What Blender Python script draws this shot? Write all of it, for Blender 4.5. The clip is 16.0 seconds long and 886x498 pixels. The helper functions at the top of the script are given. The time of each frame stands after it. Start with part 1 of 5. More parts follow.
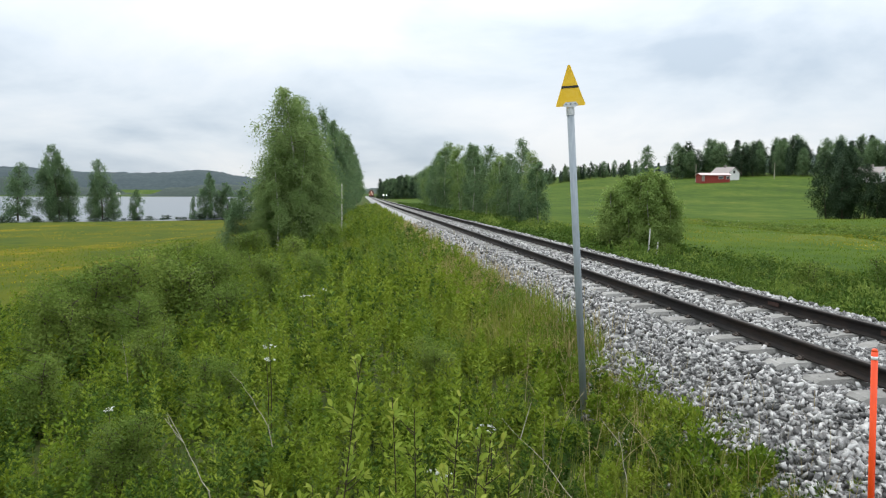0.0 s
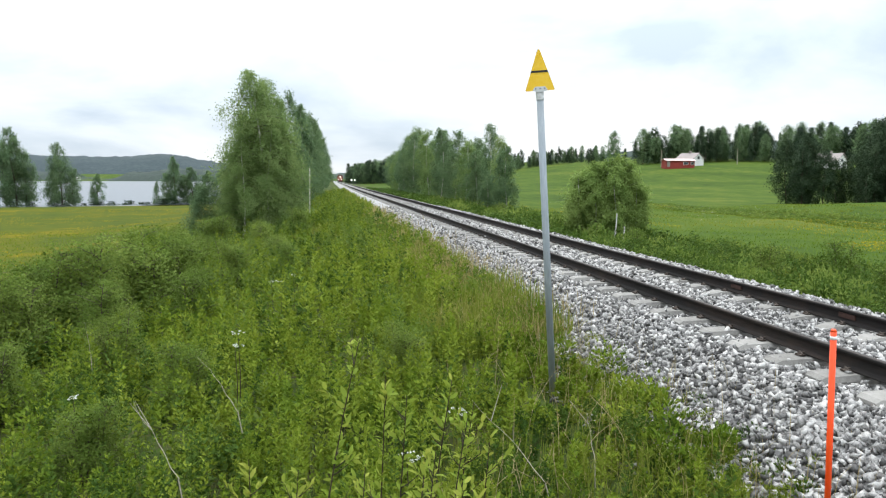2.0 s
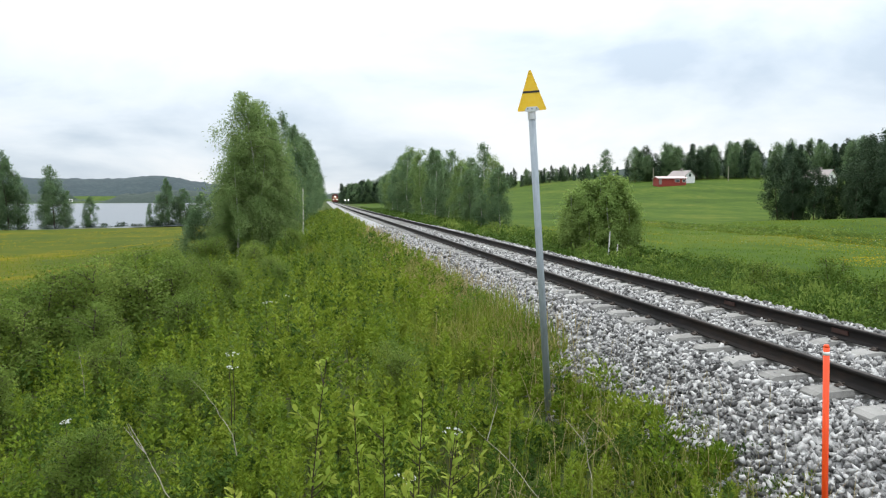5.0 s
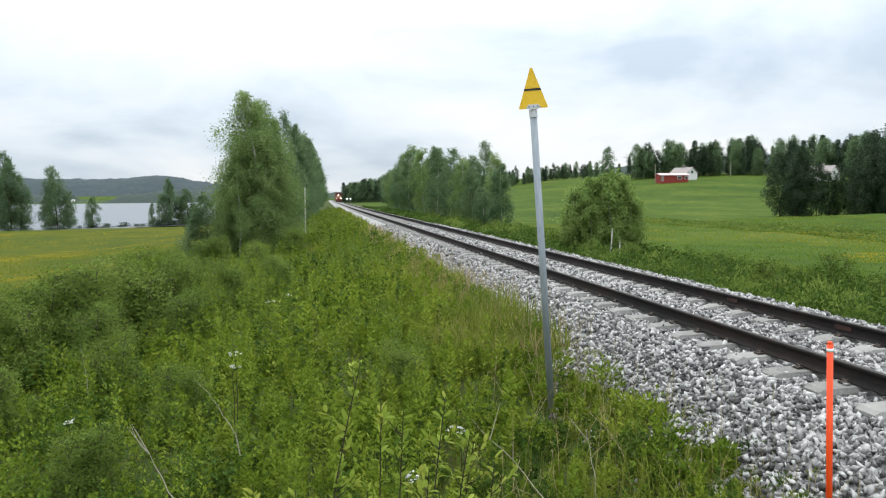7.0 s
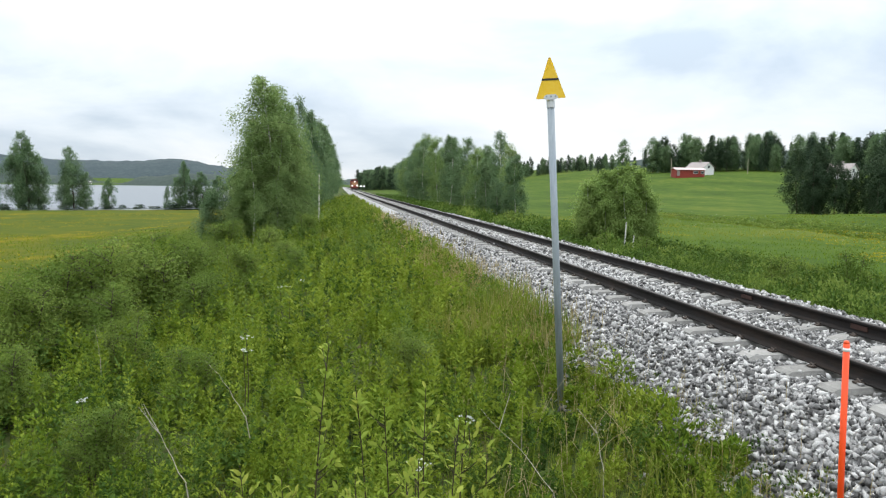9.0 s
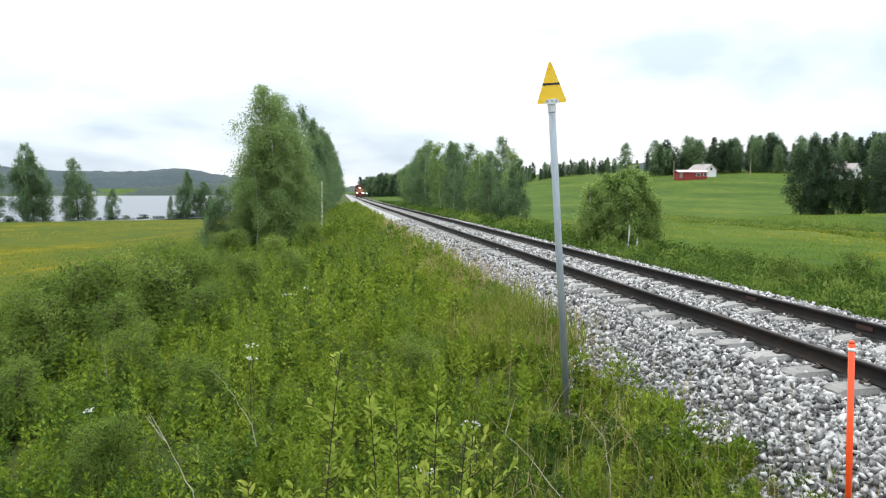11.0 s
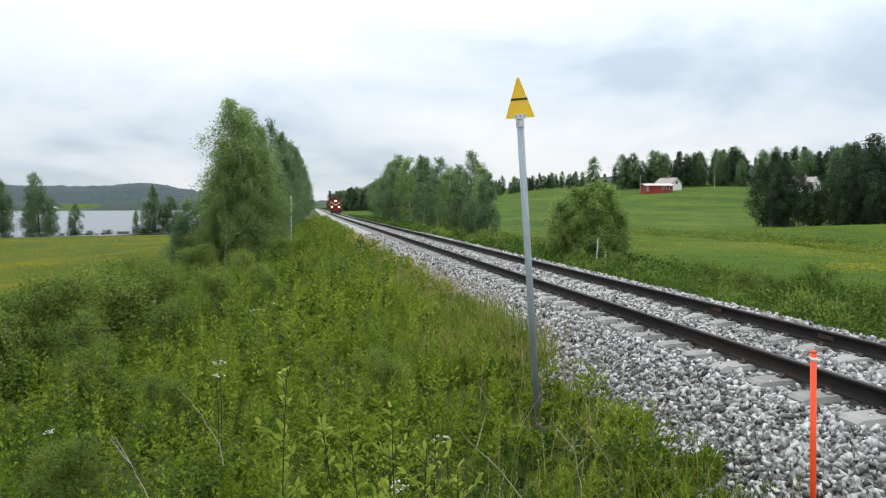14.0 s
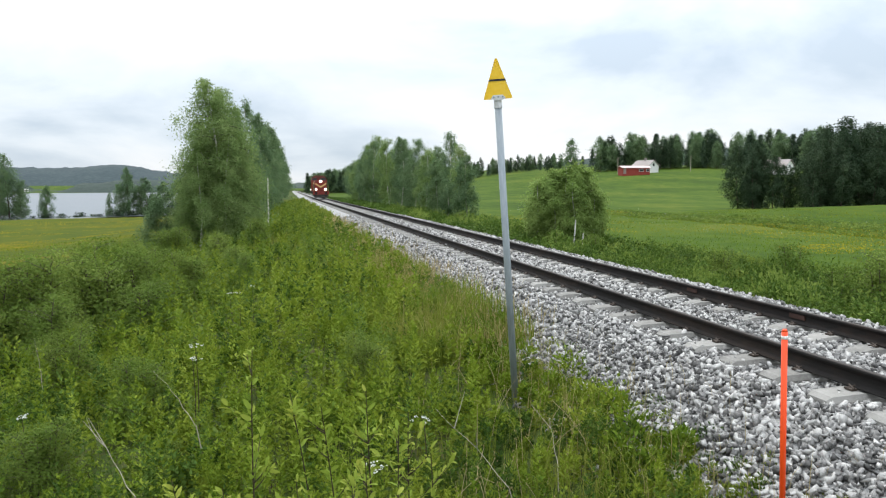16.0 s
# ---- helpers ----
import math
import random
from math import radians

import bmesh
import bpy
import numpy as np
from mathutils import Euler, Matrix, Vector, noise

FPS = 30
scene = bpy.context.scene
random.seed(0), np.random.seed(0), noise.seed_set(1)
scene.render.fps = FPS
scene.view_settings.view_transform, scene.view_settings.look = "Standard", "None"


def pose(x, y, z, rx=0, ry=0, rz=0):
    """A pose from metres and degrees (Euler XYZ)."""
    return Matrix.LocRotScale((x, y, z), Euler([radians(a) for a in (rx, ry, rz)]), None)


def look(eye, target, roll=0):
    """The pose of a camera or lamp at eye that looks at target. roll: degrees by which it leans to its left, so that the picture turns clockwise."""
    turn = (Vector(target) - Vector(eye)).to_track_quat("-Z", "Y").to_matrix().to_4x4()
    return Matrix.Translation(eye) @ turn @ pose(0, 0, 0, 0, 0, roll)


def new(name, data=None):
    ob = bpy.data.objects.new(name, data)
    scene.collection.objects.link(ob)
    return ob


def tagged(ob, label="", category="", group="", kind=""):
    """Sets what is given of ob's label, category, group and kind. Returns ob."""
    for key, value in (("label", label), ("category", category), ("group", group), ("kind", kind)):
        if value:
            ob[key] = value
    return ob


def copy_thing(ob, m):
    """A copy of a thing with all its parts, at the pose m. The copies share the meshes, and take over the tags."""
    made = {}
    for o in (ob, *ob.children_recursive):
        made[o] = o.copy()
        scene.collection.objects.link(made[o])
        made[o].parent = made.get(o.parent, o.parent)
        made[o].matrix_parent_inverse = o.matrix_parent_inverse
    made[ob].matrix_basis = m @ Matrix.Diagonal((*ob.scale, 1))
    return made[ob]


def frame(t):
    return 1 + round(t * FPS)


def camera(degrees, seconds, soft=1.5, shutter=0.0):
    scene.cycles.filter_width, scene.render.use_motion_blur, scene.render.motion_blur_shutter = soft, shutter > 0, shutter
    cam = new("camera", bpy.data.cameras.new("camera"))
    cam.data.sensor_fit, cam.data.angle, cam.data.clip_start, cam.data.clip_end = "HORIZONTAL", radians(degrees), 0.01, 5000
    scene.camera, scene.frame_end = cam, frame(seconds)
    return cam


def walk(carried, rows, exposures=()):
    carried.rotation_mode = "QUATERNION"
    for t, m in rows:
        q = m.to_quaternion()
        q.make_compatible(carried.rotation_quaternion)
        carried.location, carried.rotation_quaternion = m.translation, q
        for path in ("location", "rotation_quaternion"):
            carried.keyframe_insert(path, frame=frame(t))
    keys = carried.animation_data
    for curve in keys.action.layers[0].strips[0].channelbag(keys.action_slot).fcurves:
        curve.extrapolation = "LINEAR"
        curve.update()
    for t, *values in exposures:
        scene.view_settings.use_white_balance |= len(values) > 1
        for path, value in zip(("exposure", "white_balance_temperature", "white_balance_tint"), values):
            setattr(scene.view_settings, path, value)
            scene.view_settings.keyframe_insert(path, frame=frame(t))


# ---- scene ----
cam = camera(66.1, 16.0, soft=1.2)
PATH = [
    (0, (0.032, -0.281, 1.684), (0.293, 1.695, 1.518), 0.2),
    (0.5, (0.025, -0.299, 1.678), (0.321, 1.67, 1.496), 0.2),
    (1, (0.017, -0.298, 1.683), (0.332, 1.667, 1.493), 0.3),
    (1.5, (0.007, -0.292, 1.678), (0.345, 1.667, 1.466), 0.2),
    (2, (0.017, -0.28, 1.677), (0.368, 1.678, 1.468), 0.3),
    (2.5, (0.029, -0.276, 1.672), (0.403, 1.677, 1.464), 0.3),
    (3, (0.038, -0.259, 1.681), (0.389, 1.7, 1.481), 0.1),
    (3.5, (0.029, -0.254, 1.682), (0.333, 1.714, 1.494), -0.3),
    (4, (0.016, -0.29, 1.681), (0.37, 1.671, 1.514), -0.5),
    (6.3, (0.008, -0.302, 1.683), (0.381, 1.657, 1.534), -0.1),
    (6.5, (0.014, -0.301, 1.69), (0.383, 1.659, 1.541), -0.2),
    (7, (0.013, -0.293, 1.683), (0.376, 1.667, 1.525), -0.5),
    (7.5, (0.018, -0.29, 1.675), (0.38, 1.669, 1.5), -0.3),
    (8, (0.007, -0.282, 1.673), (0.375, 1.675, 1.487), 0.4),
    (8.5, (0.005, -0.286, 1.675), (0.371, 1.672, 1.488), 0.7),
    (9, (0.009, -0.271, 1.676), (0.336, 1.693, 1.487), 0.8),
    (11.5, (0.007, -0.286, 1.675), (0.332, 1.681, 1.52), -0.3),
    (12, (0.024, -0.268, 1.683), (0.383, 1.695, 1.55), -0.2),
    (12.5, (0.026, -0.278, 1.682), (0.412, 1.681, 1.553), -0.2),
    (13, (0.026, -0.276, 1.684), (0.409, 1.682, 1.547), -0.3),
    (13.5, (0.015, -0.288, 1.687), (0.417, 1.667, 1.562), -0.3),
    (14, (0.011, -0.288, 1.679), (0.414, 1.667, 1.547), -0.2),
    (14.5, (0.017, -0.288, 1.676), (0.439, 1.66, 1.507), -0.2),
    (15, (0.015, -0.285, 1.668), (0.423, 1.664, 1.482), -0.7),
    (15.5, (0.017, -0.29, 1.667), (0.468, 1.65, 1.482), 0.1),
    (16, (0.019, -0.284, 1.671), (0.482, 1.653, 1.487), -0.2),
]
walk(cam, [(t, look(eye, target, roll)) for t, eye, target, roll in PATH],
     [(0, 0.22), (1, 0.30), (2, 0.54), (2.5, 0.56), (3.5, 0.56), (4, 0.46), (6.5, 0.34), (8, 0.32), (9, 0.42), (11.5, 0.58), (12, 0.42), (12.5, 0.30), (13, 0.28), (14.5, 0.22), (15.5, 0.34), (16, 0.40)])


# ---- light ----
def build_world():
    world = bpy.data.worlds.new("overcast_sky")
    scene.world = world
    world.use_nodes = True
    nt = world.node_tree
    nt.nodes.clear()
    n, link = nt.nodes.new, nt.links.new
    sky = n("ShaderNodeTexSky")
    sky.sky_type, sky.sun_disc = "NISHITA", False
    sky.sun_elevation, sky.sun_rotation = radians(52), radians(20)
    sky_bg = n("ShaderNodeBackground")
    sky_bg.inputs["Strength"].default_value = 0.08
    link(sky.outputs[0], sky_bg.inputs["Color"])
    # flat cloud deck seen in perspective
    co = n("ShaderNodeTexCoord")
    sep = n("ShaderNodeSeparateXYZ")
    link(co.outputs["Generated"], sep.inputs[0])
    up = n("ShaderNodeMath")
    up.operation = "MAXIMUM"
    link(sep.outputs["Z"], up.inputs[0])
    up.inputs[1].default_value = 0.0
    add = n("ShaderNodeMath")
    link(up.outputs[0], add.inputs[0])
    add.inputs[1].default_value = 0.27
    dx, dy = n("ShaderNodeMath"), n("ShaderNodeMath")
    for d, axis in ((dx, "X"), (dy, "Y")):
        d.operation = "DIVIDE"
        link(sep.outputs[axis], d.inputs[0])
        link(add.outputs[0], d.inputs[1])
    comb = n("ShaderNodeCombineXYZ")
    link(dx.outputs[0], comb.inputs[0])
    link(dy.outputs[0], comb.inputs[1])
    comb.inputs[2].default_value = 3.7
    big = n("ShaderNodeTexNoise")
    big.inputs["Scale"].default_value, big.inputs["Detail"].default_value = 0.85, 7
    big.inputs["Roughness"].default_value = 0.52
    big.inputs["Distortion"].default_value = 0.35
    link(comb.outputs[0], big.inputs["Vector"])
    ramp = n("ShaderNodeValToRGB")
    e = ramp.color_ramp.elements
    e[0].position, e[0].color = 0.35, (0.59, 0.69, 0.80, 1)
    e[1].position, e[1].color = 0.60, (0.99, 1.02, 1.05, 1)
    mid = e.new(0.46)
    mid.color = (0.80, 0.88, 0.96, 1)
    link(big.outputs["Fac"], ramp.inputs[0])
    # an overcast sky is brightest overhead
    sq = n("ShaderNodeMath")
    sq.operation = "MULTIPLY_ADD"
    link(up.outputs[0], sq.inputs[0])
    sq.inputs[1].default_value, sq.inputs[2].default_value = 0.9, 0.95
    lum = n("ShaderNodeMath")
    lum.operation = "MULTIPLY_ADD"
    link(up.outputs[0], lum.inputs[0])
    link(sq.outputs[0], lum.inputs[1])
    lum.inputs[2].default_value = 0.73
    cloud_bg = n("ShaderNodeBackground")
    link(lum.outputs[0], cloud_bg.inputs["Strength"])
    link(ramp.outputs[0], cloud_bg.inputs["Color"])
    both = n("ShaderNodeMixShader")
    both.inputs[0].default_value = 0.92
    link(sky_bg.outputs[0], both.inputs[1])
    link(cloud_bg.outputs[0], both.inputs[2])
    out = n("ShaderNodeOutputWorld")
    link(both.outputs[0], out.inputs[0])


build_world()
sun = new("sun", bpy.data.lights.new("sun", "SUN"))
sun.data.energy, sun.data.angle, sun.data.color = 1.1, radians(20), (1.0, 0.97, 0.92)
sun.matrix_basis = look((20, 60, 80), (0, 0, 0))

# ---- materials ----
rng = np.random.default_rng(11)


def material(name, colors, rough=0.8, metal=0.0, scale=4.0, detail=5, bump=0.0, bump_scale=30.0, fine=0.35, stretch=(1, 1, 1),
             per_object=0.0, translucent=0.0, stops=None, spec=0.4):
    """A surface of two noise scales between the given colours."""
    m = bpy.data.materials.new(name)
    m.use_nodes = True
    nt = m.node_tree
    nt.nodes.clear()
    n, link = nt.nodes.new, nt.links.new
    co = n("ShaderNodeTexCoord")
    mp = n("ShaderNodeMapping")
    mp.inputs["Scale"].default_value = stretch
    link(co.outputs["Object"], mp.inputs[0])
    a = n("ShaderNodeTexNoise")
    a.inputs["Scale"].default_value, a.inputs["Detail"].default_value = scale, detail
    b = n("ShaderNodeTexNoise")
    b.inputs["Scale"].default_value, b.inputs["Detail"].default_value = scale * 9, 3
    link(mp.outputs[0], a.inputs["Vector"])
    link(mp.outputs[0], b.inputs["Vector"])
    mix = n("ShaderNodeMix")
    mix.inputs[0].default_value = fine
    link(a.outputs["Fac"], mix.inputs[2])
    link(b.outputs["Fac"], mix.inputs[3])
    fac = mix.outputs[0]
    if per_object:
        info = n("ShaderNodeObjectInfo")
        k = n("ShaderNodeMath")
        k.operation = "MULTIPLY_ADD"
        link(info.outputs["Random"], k.inputs[0])
        k.inputs[1].default_value = per_object
        link(fac, k.inputs[2])
        k2 = n("ShaderNodeMath")
        k2.operation = "SUBTRACT"
        link(k.outputs[0], k2.inputs[0])
        k2.inputs[1].default_value = per_object / 2
        fac = k2.outputs[0]
    ramp = n("ShaderNodeValToRGB")
    els = ramp.color_ramp.elements
    pos = stops or [0.32 + 0.36 * i / max(1, len(colors) - 1) for i in range(len(colors))]
    els[0].position, els[0].color = pos[0], (*colors[0], 1)
    els[1].position, els[1].color = pos[-1], (*colors[-1], 1)
    for p, c in list(zip(pos, colors))[1:-1]:
        els.new(p).color = (*c, 1)
    link(fac, ramp.inputs[0])
    bsdf = n("ShaderNodeBsdfPrincipled")
    bsdf.inputs["Roughness"].default_value, bsdf.inputs["Metallic"].default_value = rough, metal
    bsdf.inputs["Specular IOR Level"].default_value = spec
    link(ramp.outputs[0], bsdf.inputs["Base Color"])
    if bump:
        bn = n("ShaderNodeTexNoise")
        bn.inputs["Scale"].default_value, bn.inputs["Detail"].default_value = bump_scale, 4
        link(mp.outputs[0], bn.inputs["Vector"])
        bm_ = n("ShaderNodeBump")
        bm_.inputs["Strength"].default_value, bm_.inputs["Distance"].default_value = bump, 0.02
        link(bn.outputs["Fac"], bm_.inputs["Height"])
        link(bm_.outputs[0], bsdf.inputs["Normal"])
    out = n("ShaderNodeOutputMaterial")
    link(bsdf.outputs[0], out.inputs[0])
    return m


def leaf_material(name, colors, translucent=0.4, rough=0.7, spec=0.09, patch=0.6, patch_scale=0.5):
    """Leaves: each leaf its own tone, larger patches of tone over the plant, some light passing through."""
    m = bpy.data.materials.new(name)
    m.use_nodes = True
    nt = m.node_tree
    nt.nodes.clear()
    n, link = nt.nodes.new, nt.links.new
    geo, co, info = n("ShaderNodeNewGeometry"), n("ShaderNodeTexCoord"), n("ShaderNodeObjectInfo")
    a = n("ShaderNodeTexNoise")
    a.inputs["Scale"].default_value, a.inputs["Detail"].default_value = patch_scale, 4
    link(co.outputs["Object"], a.inputs["Vector"])
    sub = n("ShaderNodeMath")
    sub.operation = "MULTIPLY_ADD"
    link(a.outputs["Fac"], sub.inputs[0])
    sub.inputs[1].default_value, sub.inputs[2].default_value = 2.2 * patch, 0.5 - 1.1 * patch - 0.14
    one = n("ShaderNodeMath")
    one.operation = "MULTIPLY_ADD"
    link(geo.outputs["Random Per Island"], one.inputs[0])
    one.inputs[1].default_value = 0.28
    link(sub.outputs[0], one.inputs[2])
    two = n("ShaderNodeMath")
    two.operation = "MULTIPLY_ADD"
    link(info.outputs["Random"], two.inputs[0])
    two.inputs[1].default_value = 0.22
    link(one.outputs[0], two.inputs[2])
    ramp = n("ShaderNodeValToRGB")
    els = ramp.color_ramp.elements
    els[0].position, els[0].color = 0.0, (*colors[0], 1)
    els[1].position, els[1].color = 1.0, (*colors[-1], 1)
    for i, c in enumerate(colors[1:-1]):
        els.new((i + 1) / (len(colors) - 1)).color = (*c, 1)
    link(two.outputs[0], ramp.inputs[0])
    bsdf, tr, mix = n("ShaderNodeBsdfPrincipled"), n("ShaderNodeBsdfTranslucent"), n("ShaderNodeMixShader")
    bsdf.inputs["Roughness"].default_value = rough
    bsdf.inputs["Specular IOR Level"].default_value = spec
    link(ramp.outputs[0], bsdf.inputs["Base Color"])
    link(ramp.outputs[0], tr.inputs["Color"])
    mix.inputs[0].default_value = translucent
    link(bsdf.outputs[0], mix.inputs[1])
    link(tr.outputs[0], mix.inputs[2])
    out = n("ShaderNodeOutputMaterial")
    link(mix.outputs[0], out.inputs[0])
    return m


def glow(name, color, strength):
    m = bpy.data.materials.new(name)
    m.use_nodes = True
    b = m.node_tree.nodes["Principled BSDF"]
    b.inputs["Base Color"].default_value = (*color, 1)
    b.inputs["Emission Color"].default_value = (*color, 1)
    b.inputs["Emission Strength"].default_value = strength
    return m


def water_material():
    m = bpy.data.materials.new("lake_water")
    m.use_nodes = True
    nt = m.node_tree
    b = nt.nodes["Principled BSDF"]
    b.inputs["Base Color"].default_value = (0.07, 0.09, 0.11, 1)
    b.inputs["Roughness"].default_value = 0.3
    b.inputs["Specular IOR Level"].default_value = 0.3
    co, mp, t, bump = (nt.nodes.new(k) for k in ("ShaderNodeTexCoord", "ShaderNodeMapping", "ShaderNodeTexNoise", "ShaderNodeBump"))
    mp.inputs["Scale"].default_value = (0.25, 0.9, 1)
    t.inputs["Scale"].default_value, t.inputs["Detail"].default_value = 0.8, 6
    bump.inputs["Strength"].default_value, bump.inputs["Distance"].default_value = 0.5, 0.25
    nt.links.new(co.outputs["Object"], mp.inputs[0])
    nt.links.new(mp.outputs[0], t.inputs["Vector"])
    nt.links.new(t.outputs["Fac"], bump.inputs["Height"])
    nt.links.new(bump.outputs[0], b.inputs["Normal"])
    return m


M_SOIL = material("verge_soil", [(0.030, 0.042, 0.012), (0.055, 0.080, 0.020), (0.095, 0.085, 0.040)], 0.95, spec=0.05, scale=1.3, bump=0.6, bump_scale=18)
M_FIELD_L = material("flower_meadow", [(0.036, 0.060, 0.008), (0.058, 0.078, 0.007), (0.080, 0.088, 0.006), (0.170, 0.135, 0.006)], 0.95, scale=0.07, spec=0.05,
                     bump=0.8, bump_scale=4, fine=0.4, stretch=(1, 0.8, 1), stops=[0.36, 0.47, 0.55, 0.66])
M_FIELD_R = material("hay_field", [(0.030, 0.057, 0.008), (0.045, 0.081, 0.010), (0.063, 0.097, 0.012), (0.104, 0.118, 0.020)], 0.95, scale=0.055, spec=0.05,
                     bump=0.8, bump_scale=4, fine=0.42, stretch=(1.3, 0.7, 1), stops=[0.36, 0.47, 0.56, 0.68])
M_BALLAST = material("ballast_bed", [(0.095, 0.093, 0.090), (0.25, 0.247, 0.24), (0.46, 0.455, 0.44)], 0.6, scale=9, bump=1.0, bump_scale=24, fine=0.6)
M_STONE = material("crushed_granite", [(0.055, 0.053, 0.050), (0.218, 0.213, 0.204), (0.44, 0.430, 0.412)], 0.55, spec=0.6, scale=14, bump=0.3, bump_scale=60,
                   per_object=0.6, fine=0.4)
M_SLEEPER = material("weathered_concrete", [(0.165, 0.158, 0.145), (0.235, 0.228, 0.210), (0.29, 0.280, 0.260)], 0.9, scale=3, bump=0.25, bump_scale=70, per_object=0.25)
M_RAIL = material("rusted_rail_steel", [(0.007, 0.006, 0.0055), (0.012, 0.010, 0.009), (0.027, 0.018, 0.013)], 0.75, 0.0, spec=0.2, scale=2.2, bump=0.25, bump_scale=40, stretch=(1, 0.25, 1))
M_RAILTOP = material("worn_rail_head", [(0.022, 0.017, 0.014), (0.045, 0.035, 0.028)], 0.6, 0.1, spec=0.25, scale=3, stretch=(1, 0.1, 1))
M_CLIP = material("rusty_clip", [(0.028, 0.022, 0.018), (0.075, 0.055, 0.042)], 0.7, 0.3, scale=20)
M_RUST = material("red_rust", [(0.024, 0.013, 0.010), (0.060, 0.026, 0.018)], 0.85, scale=14)
M_GALV = material("galvanised_steel", [(0.17, 0.20, 0.225), (0.25, 0.285, 0.31), (0.32, 0.355, 0.38)], 0.55, 0.2, scale=5, bump=0.1, bump_scale=60, stretch=(1, 1, 0.2))
M_GALV_LIGHT = material("zinc_bracket", [(0.50, 0.51, 0.53), (0.66, 0.67, 0.68)], 0.45, 0.3, scale=12)
M_YELLOW = material("sign_yellow", [(0.72, 0.42, 0.012), (0.84, 0.52, 0.02), (0.86, 0.60, 0.10)], 0.4, scale=4, stops=[0.3, 0.5, 0.8])
M_BLACK = material("sign_black", [(0.012, 0.012, 0.012), (0.03, 0.03, 0.03)], 0.5, scale=8)
M_ORANGE = material("fluorescent_orange", [(0.80, 0.060, 0.008), (0.95, 0.10, 0.015)], 0.42, scale=3, stretch=(1, 1, 0.3))
M_WHITE = material("white_reflector", [(0.72, 0.72, 0.72), (0.85, 0.85, 0.84)], 0.4, scale=10)
M_BIRCH = material("birch_bark", [(0.05, 0.045, 0.04), (0.42, 0.40, 0.36), (0.62, 0.60, 0.55)], 0.85, scale=3.0, bump=0.3, stretch=(1, 1, 2.4), stops=[0.36, 0.45, 0.6])
M_BARK = material("grey_brown_bark", [(0.045, 0.035, 0.025), (0.10, 0.08, 0.06)], 0.9, scale=6, bump=0.4, stretch=(1, 1, 0.3))
M_STEM = material("dark_stem", [(0.025, 0.018, 0.012), (0.06, 0.045, 0.02)], 0.8, scale=12)
M_DEADWOOD = material("bleached_twig", [(0.20, 0.18, 0.13), (0.38, 0.35, 0.27)], 0.85, scale=14)
M_STRAW = material("dry_straw", [(0.28, 0.22, 0.11), (0.44, 0.37, 0.20)], 0.85, scale=10)
L_BIRCH = leaf_material("birch_leaves", [(0.096, 0.164, 0.052), (0.174, 0.258, 0.084), (0.268, 0.350, 0.125)], 0.48)
L_BIRCH2 = leaf_material("grey_birch_leaves", [(0.070, 0.130, 0.064), (0.122, 0.196, 0.092), (0.195, 0.272, 0.126)], 0.48)
L_DARK = leaf_material("dark_leaves", [(0.021, 0.040, 0.024), (0.039, 0.067, 0.035), (0.067, 0.102, 0.048)], 0.25)
L_SPRUCE = leaf_material("spruce_needles", [(0.026, 0.050, 0.032), (0.046, 0.080, 0.047), (0.074, 0.114, 0.060)], 0.1)
L_WILLOW = leaf_material("willow_leaves", [(0.058, 0.108, 0.018), (0.125, 0.192, 0.034), (0.225, 0.285, 0.062)])
L_WEED = leaf_material("weed_leaves", [(0.040, 0.080, 0.008), (0.085, 0.142, 0.012), (0.150, 0.215, 0.020), (0.230, 0.280, 0.034)], 0.24, patch=0.95, patch_scale=1.3)
L_WEED_DARK = leaf_material("dark_weed_leaves", [(0.026, 0.060, 0.010), (0.052, 0.100, 0.015), (0.092, 0.148, 0.024)], 0.2, patch=0.7, patch_scale=1.3)
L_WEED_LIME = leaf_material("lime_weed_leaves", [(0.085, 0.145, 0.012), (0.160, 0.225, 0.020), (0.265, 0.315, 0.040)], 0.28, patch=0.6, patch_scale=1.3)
L_GRASS = leaf_material("grass_blades", [(0.056, 0.100, 0.012), (0.106, 0.156, 0.019), (0.165, 0.210, 0.028), (0.240, 0.245, 0.056)], 0.35, patch=0.75, patch_scale=0.5)
L_FRESH = leaf_material("fresh_green_leaves", [(0.130, 0.210, 0.052), (0.205, 0.295, 0.078), (0.290, 0.375, 0.110)])
L_SWARD = leaf_material("meadow_sward", [(0.075, 0.130, 0.012), (0.120, 0.185, 0.016), (0.165, 0.215, 0.020), (0.230, 0.225, 0.025)], 0.5, patch=0.9, patch_scale=0.12)
L_DRY = leaf_material("dry_grass", [(0.18, 0.16, 0.055), (0.34, 0.27, 0.12), (0.48, 0.40, 0.21)], 0.3)
L_SAPLING = leaf_material("sapling_leaves", [(0.110, 0.190, 0.024), (0.220, 0.300, 0.042), (0.44, 0.43, 0.09)], 0.4)
L_FLOWER = leaf_material("white_flowers", [(0.55, 0.57, 0.50), (0.75, 0.76, 0.72)], 0.2)
L_YFLOWER = leaf_material("yellow_flowers", [(0.30, 0.24, 0.015), (0.46, 0.36, 0.02)], 0.2)


